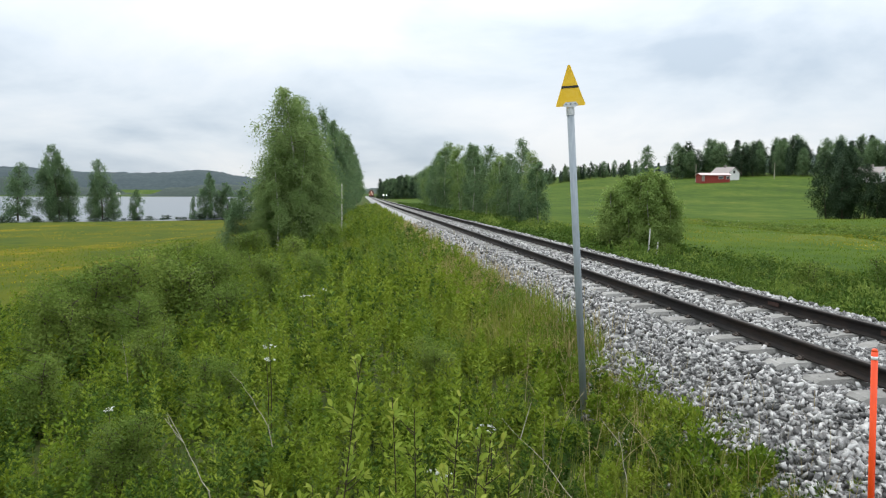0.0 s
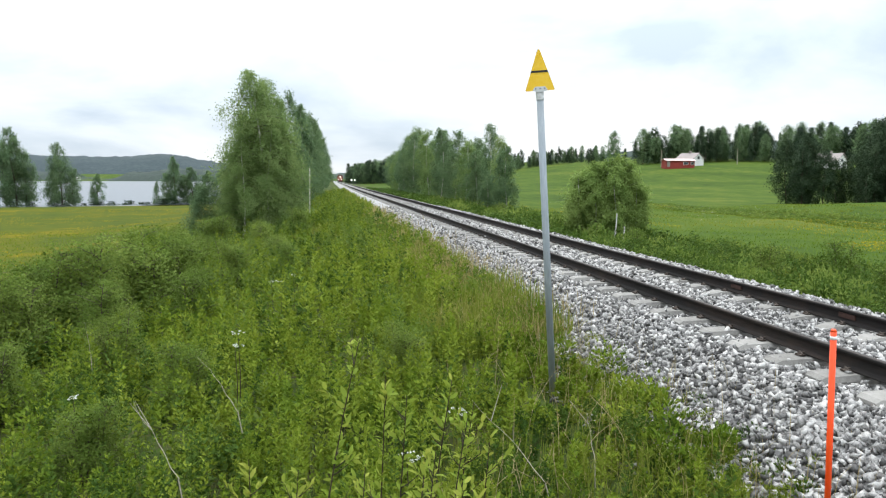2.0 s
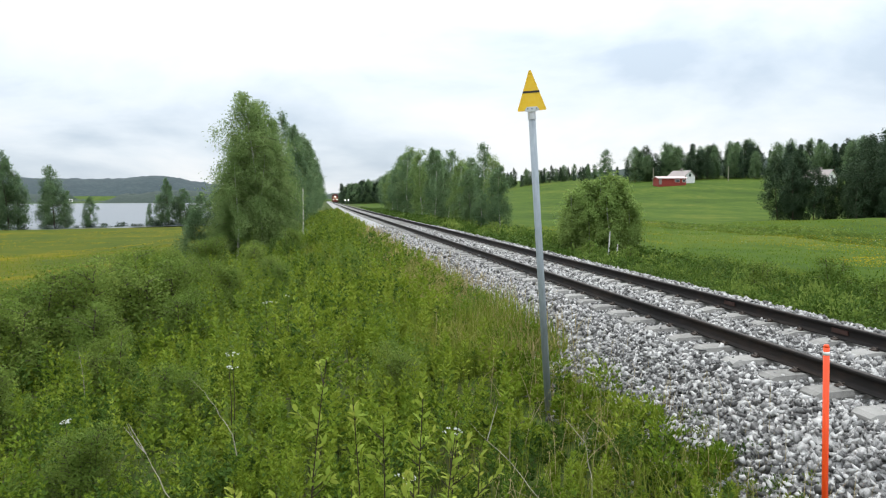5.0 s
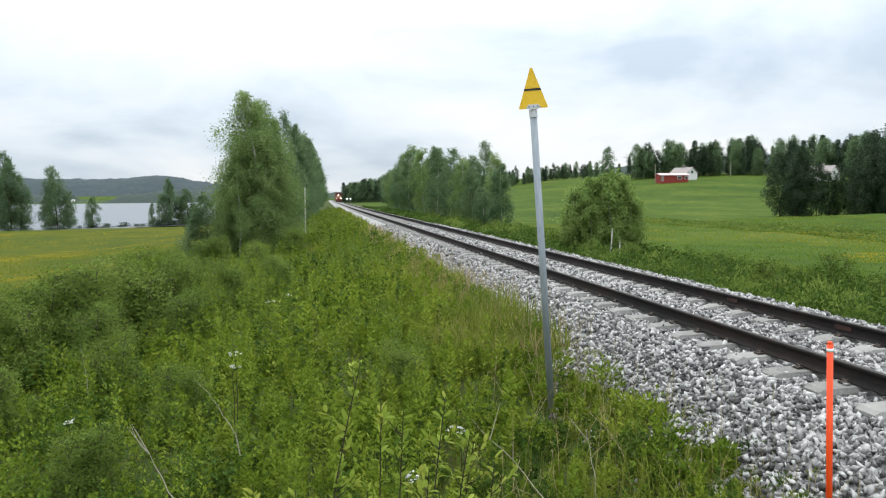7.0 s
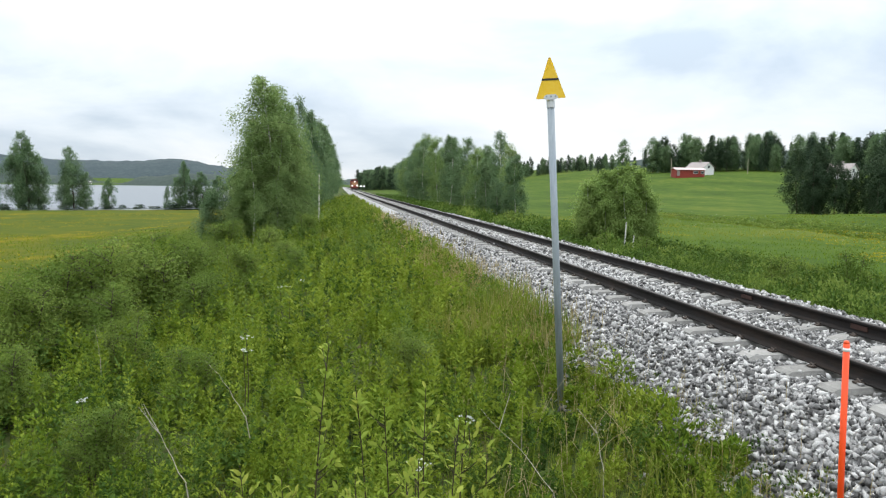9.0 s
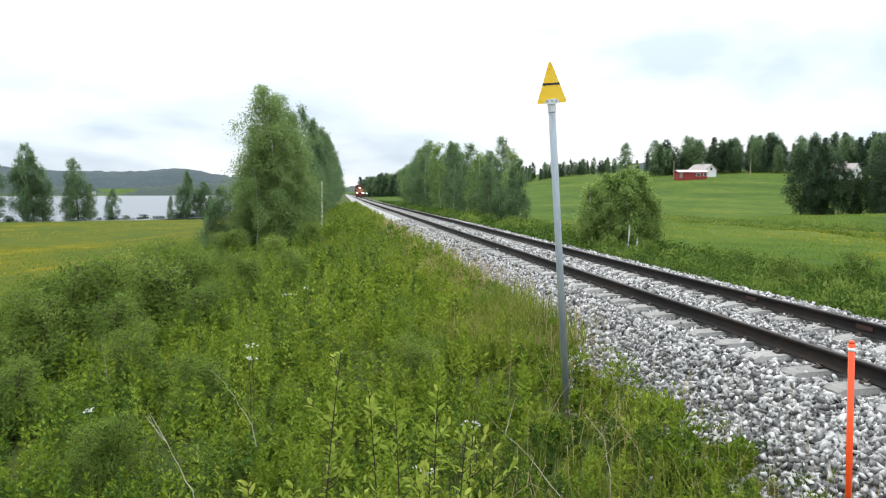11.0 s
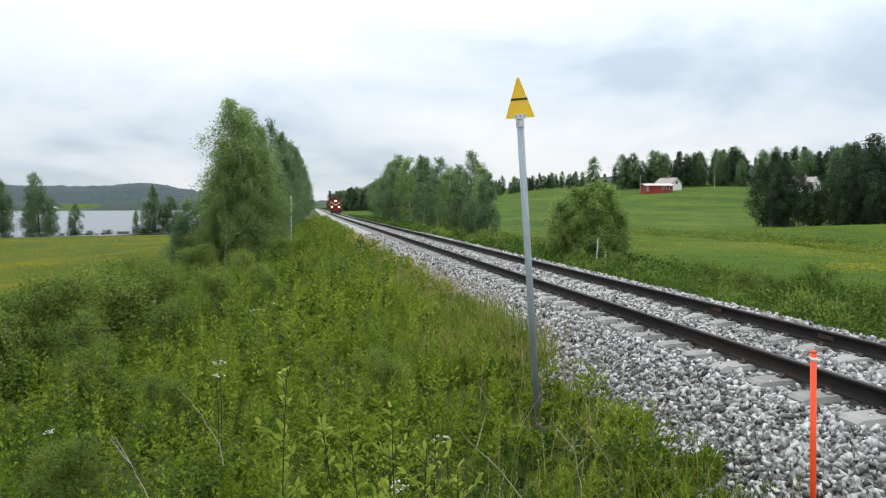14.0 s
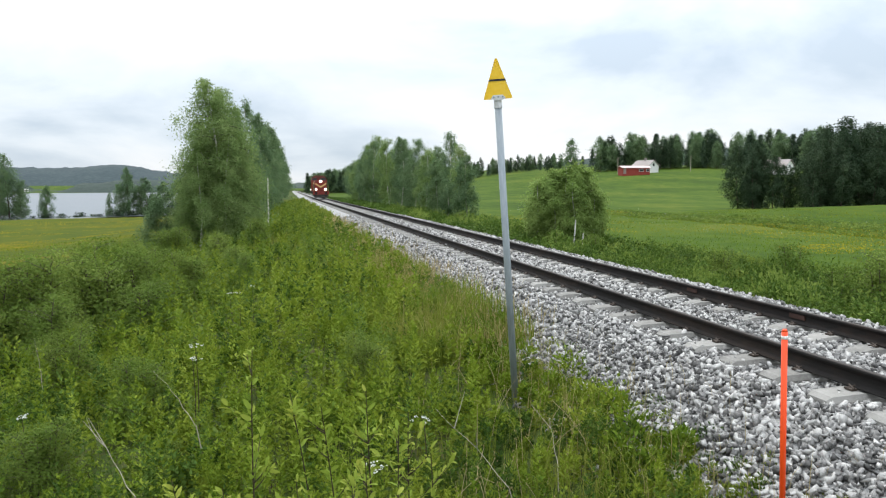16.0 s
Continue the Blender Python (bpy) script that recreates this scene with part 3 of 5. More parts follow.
# ---- trees ----
def tree(name, label, h, radius, seed, n_leaf, leaf, profile, bark, foliage, base=0.12, droop=0.3, limbs=46, stems=1, trunk_r=None, gaps=0.5, category="tree", up=0.5):
    """A tapered trunk with limbs, and a crown of single leaves along the twigs."""
    r = np.random.default_rng(seed)
    root = tagged(new(name), label, category)
    wood, C, D = [], [], []
    per = max(6, int(n_leaf / (limbs * stems)))
    for s in range(stems):
        off = np.zeros(2) if stems == 1 else r.normal(0, radius * 0.28, 2)
        hh = h if s == 0 else h * r.uniform(0.72, 0.97)
        t = np.linspace(0, 1, 9)
        lean = r.normal(0, 0.03 * h, 2) + off * 0.8
        path = np.stack([off[0] * 0.3 + lean[0] * t + 0.02 * h * np.sin(t * 5 + seed), off[1] * 0.3 + lean[1] * t + 0.02 * h * np.cos(t * 4 + seed), t * hh], 1)
        path[0, 2] = -0.35
        tr = (trunk_r or 0.011 * h) / (1 if stems == 1 else 1.35)
        wood.append((*tube(path, tr * (1 - 0.93 * t) + 0.004, 7), 0))
        for i in range(limbs):
            f = base + (0.985 - base) * (i + r.random()) / limbs
            p0 = np.array([np.interp(f, t, path[:, k]) for k in range(3)])
            az = i * 2.4 + r.normal(0, 0.5)
            ln = radius * profile(f) * r.uniform(0.62, 1.12) * (1.25 if r.random() < 0.08 else 1)
            d = np.array([np.cos(az), np.sin(az), 0])
            q = np.linspace(0, 1, 6)
            rise = up * ln * q - droop * ln * q ** 2.4 * 1.6
            limb = p0 + d * (ln * q)[:, None] + np.array([0, 0, 1.0]) * rise[:, None] + r.normal(0, 0.03 * ln, (6, 3)) * q[:, None]
            if i % 2 == 0 or ln > 0.5:
                wood.append((*tube(limb, 0.010 * ln * (1 - 0.85 * q) + 0.003, 4), 1))
            m = int(per * (0.14 + 1.1 * profile(f)) * (r.random() * 2 * gaps + 1 - gaps))
            # a few sprays of leaves along each limb
            k = max(2, m // 9)
            a = r.uniform(0.22, 1.05, k) ** 0.8
            centre = np.stack([np.interp(a, q, limb[:, c]) for c in range(3)], 1) + np.clip(r.normal(0, 1, (k, 3)), -1.4, 1.4) * (0.10 * ln + 0.05)
            pick = r.integers(0, k, m)
            C.append(centre[pick] + np.clip(r.normal(0, 1, (m, 3)), -1.5, 1.5) * ((0.03 + 0.06 * profile(f)) * radius + leaf * 0.5) * [1, 1, 1.15])
            D.append(np.tile(d, (m, 1)) * 0.6 + [0, 0, -droop * 1.6] + r.normal(0, 0.55, (m, 3)))
    C, D = np.concatenate(C), np.concatenate(D)
    C[:, 2] = np.maximum(C[:, 2], 0.05)
    L = leaf * r.uniform(0.65, 1.35, len(C))
    tagged(bake("trunk", wood, [bark, M_BARK], root), "slender tapered trunk with limbs")
    O = C - np.array([0, 0, 0.42 * h]) * [1, 1, 1]
    O[:, 2] = 0.45 * O[:, 2] + 0.25 * radius
    tagged(bake("crown", [(*leaves(C, D, L, L * 0.72, r=r, out=O), 0)], [foliage], root), "airy crown of many small leaves")
    return root


def spruce(name, label, h, radius, seed, n_leaf, leaf):
    """Tiers of drooping boughs round a straight stem."""
    r = np.random.default_rng(seed)
    root = tagged(new(name), label, "tree")
    t = np.linspace(0, 1, 7)
    wood = [(*tube(np.stack([0 * t, 0 * t, t * h - 0.3 * (t == 0)], 1), 0.012 * h * (1 - t) + 0.01, 6), 0)]
    C, D = [], []
    tiers = 20
    per = n_leaf // (tiers * 8)
    for i in range(tiers):
        f = 0.10 + 0.88 * (i / tiers)
        ln0 = radius * (1 - f) ** 0.75 + 0.06 * radius
        for k in range(8):
            az = k * 0.785 + i * 0.5 + r.normal(0, 0.25)
            ln = ln0 * r.uniform(0.6, 1.15)
            a = r.uniform(0.1, 1, per)
            d = np.array([np.cos(az), np.sin(az), 0])
            C.append(d * (a * ln)[:, None] + np.array([0, 0, 1.0]) * (f * h - 0.35 * ln * a + 0.0)[:, None] + r.normal(0, 1, (per, 3)) * [0.10 * ln0 + .1, 0.10 * ln0 + .1, 0.012 * h])
            D.append(np.tile(d, (per, 1)) + [0, 0, -0.7] + r.normal(0, 0.35, (per, 3)))
    C, D = np.concatenate(C), np.concatenate(D)
    L = leaf * r.uniform(0.6, 1.4, len(C))
    bake("trunk", wood, [M_BARK], root)
    bake("crown", [(*leaves(C, D, L, L * 0.5, r=r, out=C * [1, 1, 0] + [0, 0, 0.6 * radius]), 0)], [L_SPRUCE], root)
    return root


def tall(f):
    return min(1.0, 0.30 + 2.2 * f) * max(0.0, 1 - f) ** 0.52 * 1.28


def shore_form(f):
    return max(0.0, 1 - ((f - 0.36) / 0.64) ** 2) ** 0.65


def round_top(f):
    return max(0.0, 1 - ((f - 0.46) / 0.55) ** 2) ** 0.8


def column(f):
    return min(1.0, 0.55 + 1.4 * f) * max(0.0, 1 - f ** 2.6) ** 0.7


def full_low(f):
    return (1 - f) ** 0.45 * (0.75 + 0.25 * math.sin(f * 9))


def place(src, x, y, h, h0, turn, wide=1.0):
    s = h / h0
    src.matrix_basis = pose(x, y, float(land(x, y)), 0, 0, turn) @ Matrix.Diagonal((s * wide, s * wide, s, 1))
    return src


def spread(srcs, spots, h0):
    """Sets the first of each kind and copies for the other spots."""
    used = set()
    for i, (x, y, h, wide) in enumerate(spots):
        k = srcs.index(srcs[(i * 5 + i // 7) % len(srcs) if len(srcs) > 3 and i >= len(srcs) else i % len(srcs)])
        turn = (i * 137.5) % 360
        if k in used:
            s = h / h0
            q = copy_thing(srcs[k], Matrix.Identity(4))
            q.matrix_basis = pose(x, y, float(land(x, y)), 0, 0, turn) @ Matrix.Diagonal((s * wide, s * wide, s, 1))
        else:
            used.add(k)
            place(srcs[k], x, y, h, h0, turn, wide)


def build_trees():
    r = np.random.default_rng(8)
    tag = "birch with fresh green hanging foliage beside the railway"
    near = [tree("birch_tree", tag, 10, 2.3, 31 + i, 28000, 0.105, tall, M_BIRCH, L_BIRCH, base=0.03, droop=0.45, limbs=60, gaps=0.45) for i in range(2)]
    spread(near, [(-3.45, 41, 9.7, 1.15), (-4.4, 42.5, 7.6, 1.1), (-2.6, 43.8, 8.4, 0.95), (-4.3, 39.4, 5.6, 1.2), (-2.9, 40.0, 6.2, 1.15), (-3.5, 43.2, 9.5, 1.1), (-4.9, 41.2, 4.6, 1.3), (-2.3, 41.4, 4.8, 1.2)], 10)
    for q in near:
        tagged(q, group="birches left of the railway")
    row = [tree("birch_tree", "tall dark-green birch in the row beside the railway", 12, 2.2, 51 + i, 12000, 0.17, tall, M_BIRCH, L_BIRCH2, base=0.05, droop=0.4, limbs=52, gaps=0.6) for i in range(2)]
    spread(row, [(-2.4, 61, 11.0, 0.8), (-1.9, 69, 10.4, 0.85), (-3.6, 65, 10.0, 1), (-1.7, 78, 11.2, 0.9), (-1.6, 90, 11.8, 0.95), (-1.3, 104, 12.4, 0.95), (-1.0, 120, 12.6, 1), (-0.6, 140, 13.0, 1),
                 (-0.2, 162, 13.4, 1), (0.4, 190, 13.8, 1), (1.0, 230, 14, 1.1), (-5.6, 75, 11, 1), (-6.2, 100, 11, 1.1), (-6.5, 130, 11.5, 1.2), (-6.6, 170, 12, 1.3), (1.8, 285, 14, 1.2)], 12)
    # the group on the other side of the line
    tag = "young birch in a dense group by the railway"
    clump = [tree("birch_tree", tag, 8, 1.9, 71 + i, 9500, 0.15, tall, M_BIRCH, (L_BIRCH2, L_BIRCH2, L_BIRCH)[i], base=0.03, droop=0.15, limbs=46, gaps=0.75) for i in range(3)]
    spots = [(14.0, 50.5, 4.9, 0.95), (13.1, 53, 4.4, 1.0), (14.6, 55, 6.2, 0.85), (13.4, 58, 6.0, 0.9), (15.0, 60, 7.3, 0.8), (13.9, 64, 7.8, 0.8), (15.6, 66, 7.2, 0.9), (14.0, 70, 7.4, 0.85), (15.4, 74, 7.7, 0.85),
             (14.1, 79, 8.5, 0.8), (15.6, 84, 8.2, 0.9), (14.2, 90, 8.8, 0.85), (15.6, 97, 9.6, 0.85), (14.3, 104, 10.2, 0.85), (15.8, 112, 10.6, 0.9), (14.6, 120, 11.4, 0.85), (16.4, 127, 10.6, 0.95), (15.2, 136, 9.4, 1),
             (17.5, 100, 9.5, 1), (17.8, 118, 10.5, 1), (17.5, 80, 7.8, 1), (16.8, 150, 8.5, 1.1)]
    spots = [(x, y, h * (1.05, 0.78, 1.0, 0.86, 1.04, 0.8, 0.94)[i % 7], w * (1.0, 1.15, 1.0, 1.08)[i % 4]) for i, (x, y, h, w) in enumerate(spots)]
    spread(clump, spots, 8)
    # multi-stemmed birch shrub in the meadow
    bush = [tree("birch_tree", "young birch in a small group at the meadow's edge", 3.6, 0.85, 91 + i, 7500, 0.095, column, M_BIRCH, L_FRESH, base=0.06, droop=0.2, limbs=44, trunk_r=0.045, gaps=0.85, up=0.8) for i in range(2)]
    spread(bush, [(12.9, 27.8, 3.9, 0.95), (11.6, 28.2, 3.5, 1.0), (12.25, 28.0, 3.7, 0.95), (13.5, 28.2, 3.6, 0.9), (11.05, 28.0, 3.0, 1.0), (13.75, 27.7, 2.9, 0.9), (12.5, 27.2, 3.0, 1.0), (11.6, 27.3, 2.6, 1.0)], 3.6)
    for x, h in ((12.0, 1.5), (12.38, 0.95)):
        stake = tagged(new("wooden_stake"), "short white weathered stake in front of young birches", "stake")
        stake.matrix_basis = pose(x, 26.2, float(land(x, 26.2)), 0, 3, 0)
        bm = bmesh.new()
        rod(bm, (0, 0, -0.2), (0, 0, h - 0.06), 0.032, 0.028, 8)
        rod(bm, (0, 0, h - 0.06), (0, 0, h), 0.028, 0.010, 8)
        part("shaft", bm, M_BIRCH, stake)
    # shrubs near the shore and by the birches
    shore = [tree("shore_tree", "broad leafy tree on the lake shore", 16, 4.6, 101 + i, 9000, 0.33, shore_form, M_BARK, L_BIRCH2, base=0.06, droop=0.3, limbs=38, gaps=0.85, trunk_r=0.28) for i in range(2)]
    spread(shore, [(-80.6, 200, 20.6, 0.74), (-78.2, 201, 15.5, 0.7), (-83.2, 201, 17, 0.7), (-69.6, 201, 17.2, 0.76), (-72.0, 203, 11, 0.8), (-67.4, 203, 10.5, 0.8), (-61.2, 203, 8.8, 0.8), (-47.6, 212, 7.2, 0.55), (-42.6, 213, 14.2, 0.65),
                   (-45.0, 214, 9.5, 0.75), (-37.6, 214, 11.2, 0.9), (-39.6, 215, 9.0, 1.0), (-33.5, 215, 10.2, 1), (-30, 216, 10.5, 1), (-26, 217, 12, 1), (-90, 198, 16, 0.9)], 16)
    low = [tree("shore_bush", "low dark willow bush on the lake shore", 2.6, 1.9, 111, 700, 0.3, full_low, M_BARK, L_DARK, base=0.02, droop=0.2, limbs=24, category="shrub")]
    spread(low, [(x, y, h, 2.2) for x, y, h in zip(np.linspace(-86, -28, 26) + r.normal(0, 1, 26), np.interp(np.linspace(-86, -28, 26), [-86, -74, -62, -40, -28], [176, 187, 203, 213, 216]) + r.normal(0, 1, 26), r.uniform(0.8, 1.9, 26))], 2.6)
    young = tree("young_alder", "small dense dark alder beside the tall birches", 3.4, 1.0, 117, 7000, 0.10, column, M_BARK, L_BIRCH2, base=0.02, droop=0.2, limbs=40, gaps=0.5)
    place(young, -6.9, 41.6, 3.5, 3.4, 20, 0.95)
    # dark alders right of the hay field
    alder = [tree("alder_tree", "dense dark green alder at the field's edge", 9, 2.5, 121 + i, 9000, 0.19, column, M_BARK, L_DARK, base=0.02, droop=0.2, limbs=44, gaps=0.4) for i in range(2)]
    spread(alder, [(49.1, 63, 6.0, 0.85), (50.2, 64, 7.4, 0.85), (49.6, 66, 6.8, 0.9), (51.3, 65, 7.4, 0.8), (50.6, 61.5, 5.4, 0.95), (52.4, 62, 4.6, 1.0), (53.4, 62, 4.5, 1.0), (54.2, 61, 4.9, 0.9),
                   (53.1, 58, 6.8, 0.9), (54.6, 57, 7.5, 0.95), (56.8, 57, 7.8, 1.05), (59.0, 57, 8.2, 1.1), (57.0, 62, 8.4, 1), (61.5, 60, 9.0, 1.1), (64.5, 60, 9.4, 1.1), (51.6, 57, 4.4, 1.1), (53.2, 55.4, 5.0, 1.1), (56.3, 54.6, 5.4, 1.2), (59.2, 54, 6.0, 1.2),
                   (62, 55, 7.0, 1.15), (66, 56, 8, 1.15), (68, 62, 10.5, 1), (61, 66, 9.5, 1), (65, 67, 10.5, 1), (70, 58, 10, 1.1)], 9)
    # forest behind the farm and the far fields
    kinds = [spruce("spruce_tree", "dark spruce in the forest edge behind the field", 15, 3.1, 131, 2800, 0.50),
             tree("pine_tree", "tall pine in the forest edge behind the field", 15, 3.5, 132, 3000, 0.46, lambda f: round_top(f * 0.78 + 0.26) * (1 - 0.25 * f), M_BARK, L_DARK, base=0.08, droop=0.15, limbs=34, gaps=0.7, trunk_r=0.16),
             spruce("spruce_tree", "slim dark spruce in the forest edge", 15, 2.6, 133, 2500, 0.48),
             tree("birch_tree", "full birch in the forest edge behind the farm", 15, 3.6, 134, 3400, 0.46, shore_form, M_BARK, L_BIRCH2, base=0.04, droop=0.3, limbs=34, gaps=0.6, trunk_r=0.16)]
    edge = []
    for t in np.linspace(0, 1, 34):
        x, y = np.interp(t, [0, 0.4, 1], [134, 172, 215]), np.interp(t, [0, 0.4, 1], [268, 262, 205])
        for k in range(3):
            edge.append((x + r.normal(0, 2.5) + k * 5, y + r.normal(0, 2.5) + k * 9, r.uniform(8.5, 14.5) + k * 0.8 + 2.0 * t, r.uniform(0.85, 1.3)))
    edge += [(116.8, 262, 14.2, 1.0), (130.2, 262, 14.4, 1.15), (127.5, 264, 10.0, 1.1), (139.4, 262, 11.4, 1.2), (136.5, 264, 8.6, 1.3), (146, 262, 12.2, 1.1), (121, 268, 6.5, 1.3), (124, 266, 7, 1.2), (111, 270, 6.5, 1.2)]
    for x in np.arange(62, 150, 2.2):
        for k in range(2):
            edge.append((x + r.normal(0, 1.5), 335 + k * 9 + r.normal(0, 4), r.uniform(5.0, 8.5) + (2 if r.random() < 0.15 else 0), r.uniform(0.8, 1.2)))
    for t in np.linspace(0, 1, 22):
        for k in range(3):
            edge.append((17.0 + 14.5 * t + k * 1.5 + r.normal(0, 0.8), 410 - 110 * t + k * 10 + r.normal(0, 4), r.uniform(9, 13), r.uniform(1.0, 1.4)))
    for x in np.arange(34, 64, 2.2):
        edge.append((x + r.normal(0, 1), 350 + r.normal(0, 5), r.uniform(6.5, 9.5), r.uniform(1.0, 1.4)))
    kinds += [kinds[3], kinds[1], kinds[3]]
    spread(kinds, edge, 15)


# ---- low growth ----
def meadow(n, y0, y1, lo, hi, r, power=1.0):
    """Spots in a strip left or right of the track, given by distance from its centre line."""
    y = y0 + (y1 - y0) * r.random(n) ** power
    u = r.uniform(lo, hi, n)
    x = track_x(y) + u
    return np.stack([x, y, land(x, y)], 1)


def foot(p):
    """Growth is kept low round the sign's foot."""
    near = np.exp(-((p[:, 0] - 2.45) / 0.42) ** 2 - ((p[:, 1] - 6.7) / 0.75) ** 2)
    return 1 - 0.85 * near


def lushness(p):
    return np.clip(0.55 + 0.5 * wob(p[:, 0], p[:, 1], 1.5, 1) + 0.35 * wob(p[:, 0], p[:, 1], 4.2, 3), 0.12, 1.3)


def herbs(P, H, r, leaf, n_leaf, fol=0, stem=1):
    """Upright leafy plants: a stem each, and leaves in a spray round it."""
    n = len(P)
    lean = r.normal(0, 0.13, (n, 3)) * [1, 1, 0]
    top = P + (lean + [0, 0, 1]) * H[:, None]
    v = np.stack([P + [0.004, 0, 0], P - [0.004, 0, 0], top], 1).reshape(-1, 3)
    out = [(v, np.arange(3 * n).reshape(n, 3), stem)]
    a = r.uniform(0.18, 1.04, (n, n_leaf))
    base = P[:, None] + (top - P)[:, None] * a[..., None]
    az = r.uniform(0, 2 * np.pi, (n, n_leaf))
    d = np.stack([np.cos(az), np.sin(az), 0.55 - 0.5 * r.random((n, n_leaf))], -1)
    L = leaf * (1.25 - 0.65 * a) * r.uniform(0.7, 1.3, (n, n_leaf))
    base = base + d * (0.10 * H[:, None] * (1.1 - a) * r.random((n, n_leaf)))[..., None]
    out.append((*leaves(base.reshape(-1, 3), d.reshape(-1, 3), L.ravel(), L.ravel() * 0.36, r=r), fol))
    return out


def mounds(P, R, H, n_leaf, leaf, r):
    """Bushy clumps: leaves over a dome, facing outwards, thinner inside."""
    n = len(P)
    a = unit(r.normal(size=(n, n_leaf, 3)))
    a[..., 2] = np.abs(a[..., 2])
    lump = 0.86 + 0.16 * np.sin(a[..., 0] * 5 + P[:, None, 0] * 9) * np.cos(a[..., 1] * 6 + P[:, None, 1] * 7) + 0.10 * r.normal(size=(n, n_leaf))
    C = P[:, None] + a * lump[..., None] * np.stack([R, R, H], -1)[:, None]
    out = a / np.stack([R, R, H], -1)[:, None] + [0, 0, 0.8]
    d = a * [0.7, 0.7, 0.3] + [0, 0, 0.55] + r.normal(0, 0.45, a.shape)
    L = leaf * r.uniform(0.6, 1.4, n * n_leaf)
    return leaves(C.reshape(-1, 3), d.reshape(-1, 3), L, L * 0.42, r=r, out=out.reshape(-1, 3))


def clumps(P, R, H, shoots, nl, leaf, r):
    """Clumps of upright leafy shoots, tallest in the middle, each shoot's leaves thickest towards its tip."""
    n = len(P)
    rho, az = np.sqrt(r.random((n, shoots))), r.uniform(0, 2 * np.pi, (n, shoots))
    o = np.stack([np.cos(az), np.sin(az)], -1) * rho[..., None]
    b = np.empty((n, shoots, 3))
    b[..., :2] = P[:, None, :2] + o * R[:, None, None]
    b[..., 2] = land(b[..., 0], b[..., 1])
    h = H[:, None] * (1 - 0.66 * rho ** 2) * r.uniform(0.55, 1.2, (n, shoots))
    lean = np.concatenate([0.28 * o + r.normal(0, 0.08, o.shape), np.ones((n, shoots, 1))], -1)
    top = b + lean * h[..., None]
    a = r.uniform(0.12, 1.08, (n, shoots, nl)) ** 0.75
    az2 = r.uniform(0, 2 * np.pi, a.shape)
    d = np.stack([np.cos(az2), np.sin(az2), 0.15 + 0.75 * a], -1)
    c = b[:, :, None] + (top - b)[:, :, None] * a[..., None] + d * ((0.02 + 0.07 * (1.1 - a)) * h[..., None] * r.random(a.shape))[..., None]
    L = (leaf * (1.25 - 0.62 * a) * r.uniform(0.65, 1.35, a.shape)).ravel()
    out = d * [0.7, 0.7, 0.2] + [0, 0, 0.75]
    return (*leaves(c.reshape(-1, 3), d.reshape(-1, 3), L, L * 0.46, r=r, out=out.reshape(-1, 3)), a.ravel())


def apart(P, R, n):
    """The first n spots whose clumps overlap little."""
    kept = []
    for i in range(len(P)):
        q = np.array(kept, int)
        if not kept or (np.hypot(*(P[q, :2] - P[i, :2]).T) > 0.66 * (R[q] + R[i])).all():
            kept.append(i)
        if len(kept) == n:
            break
    return P[kept], R[kept]


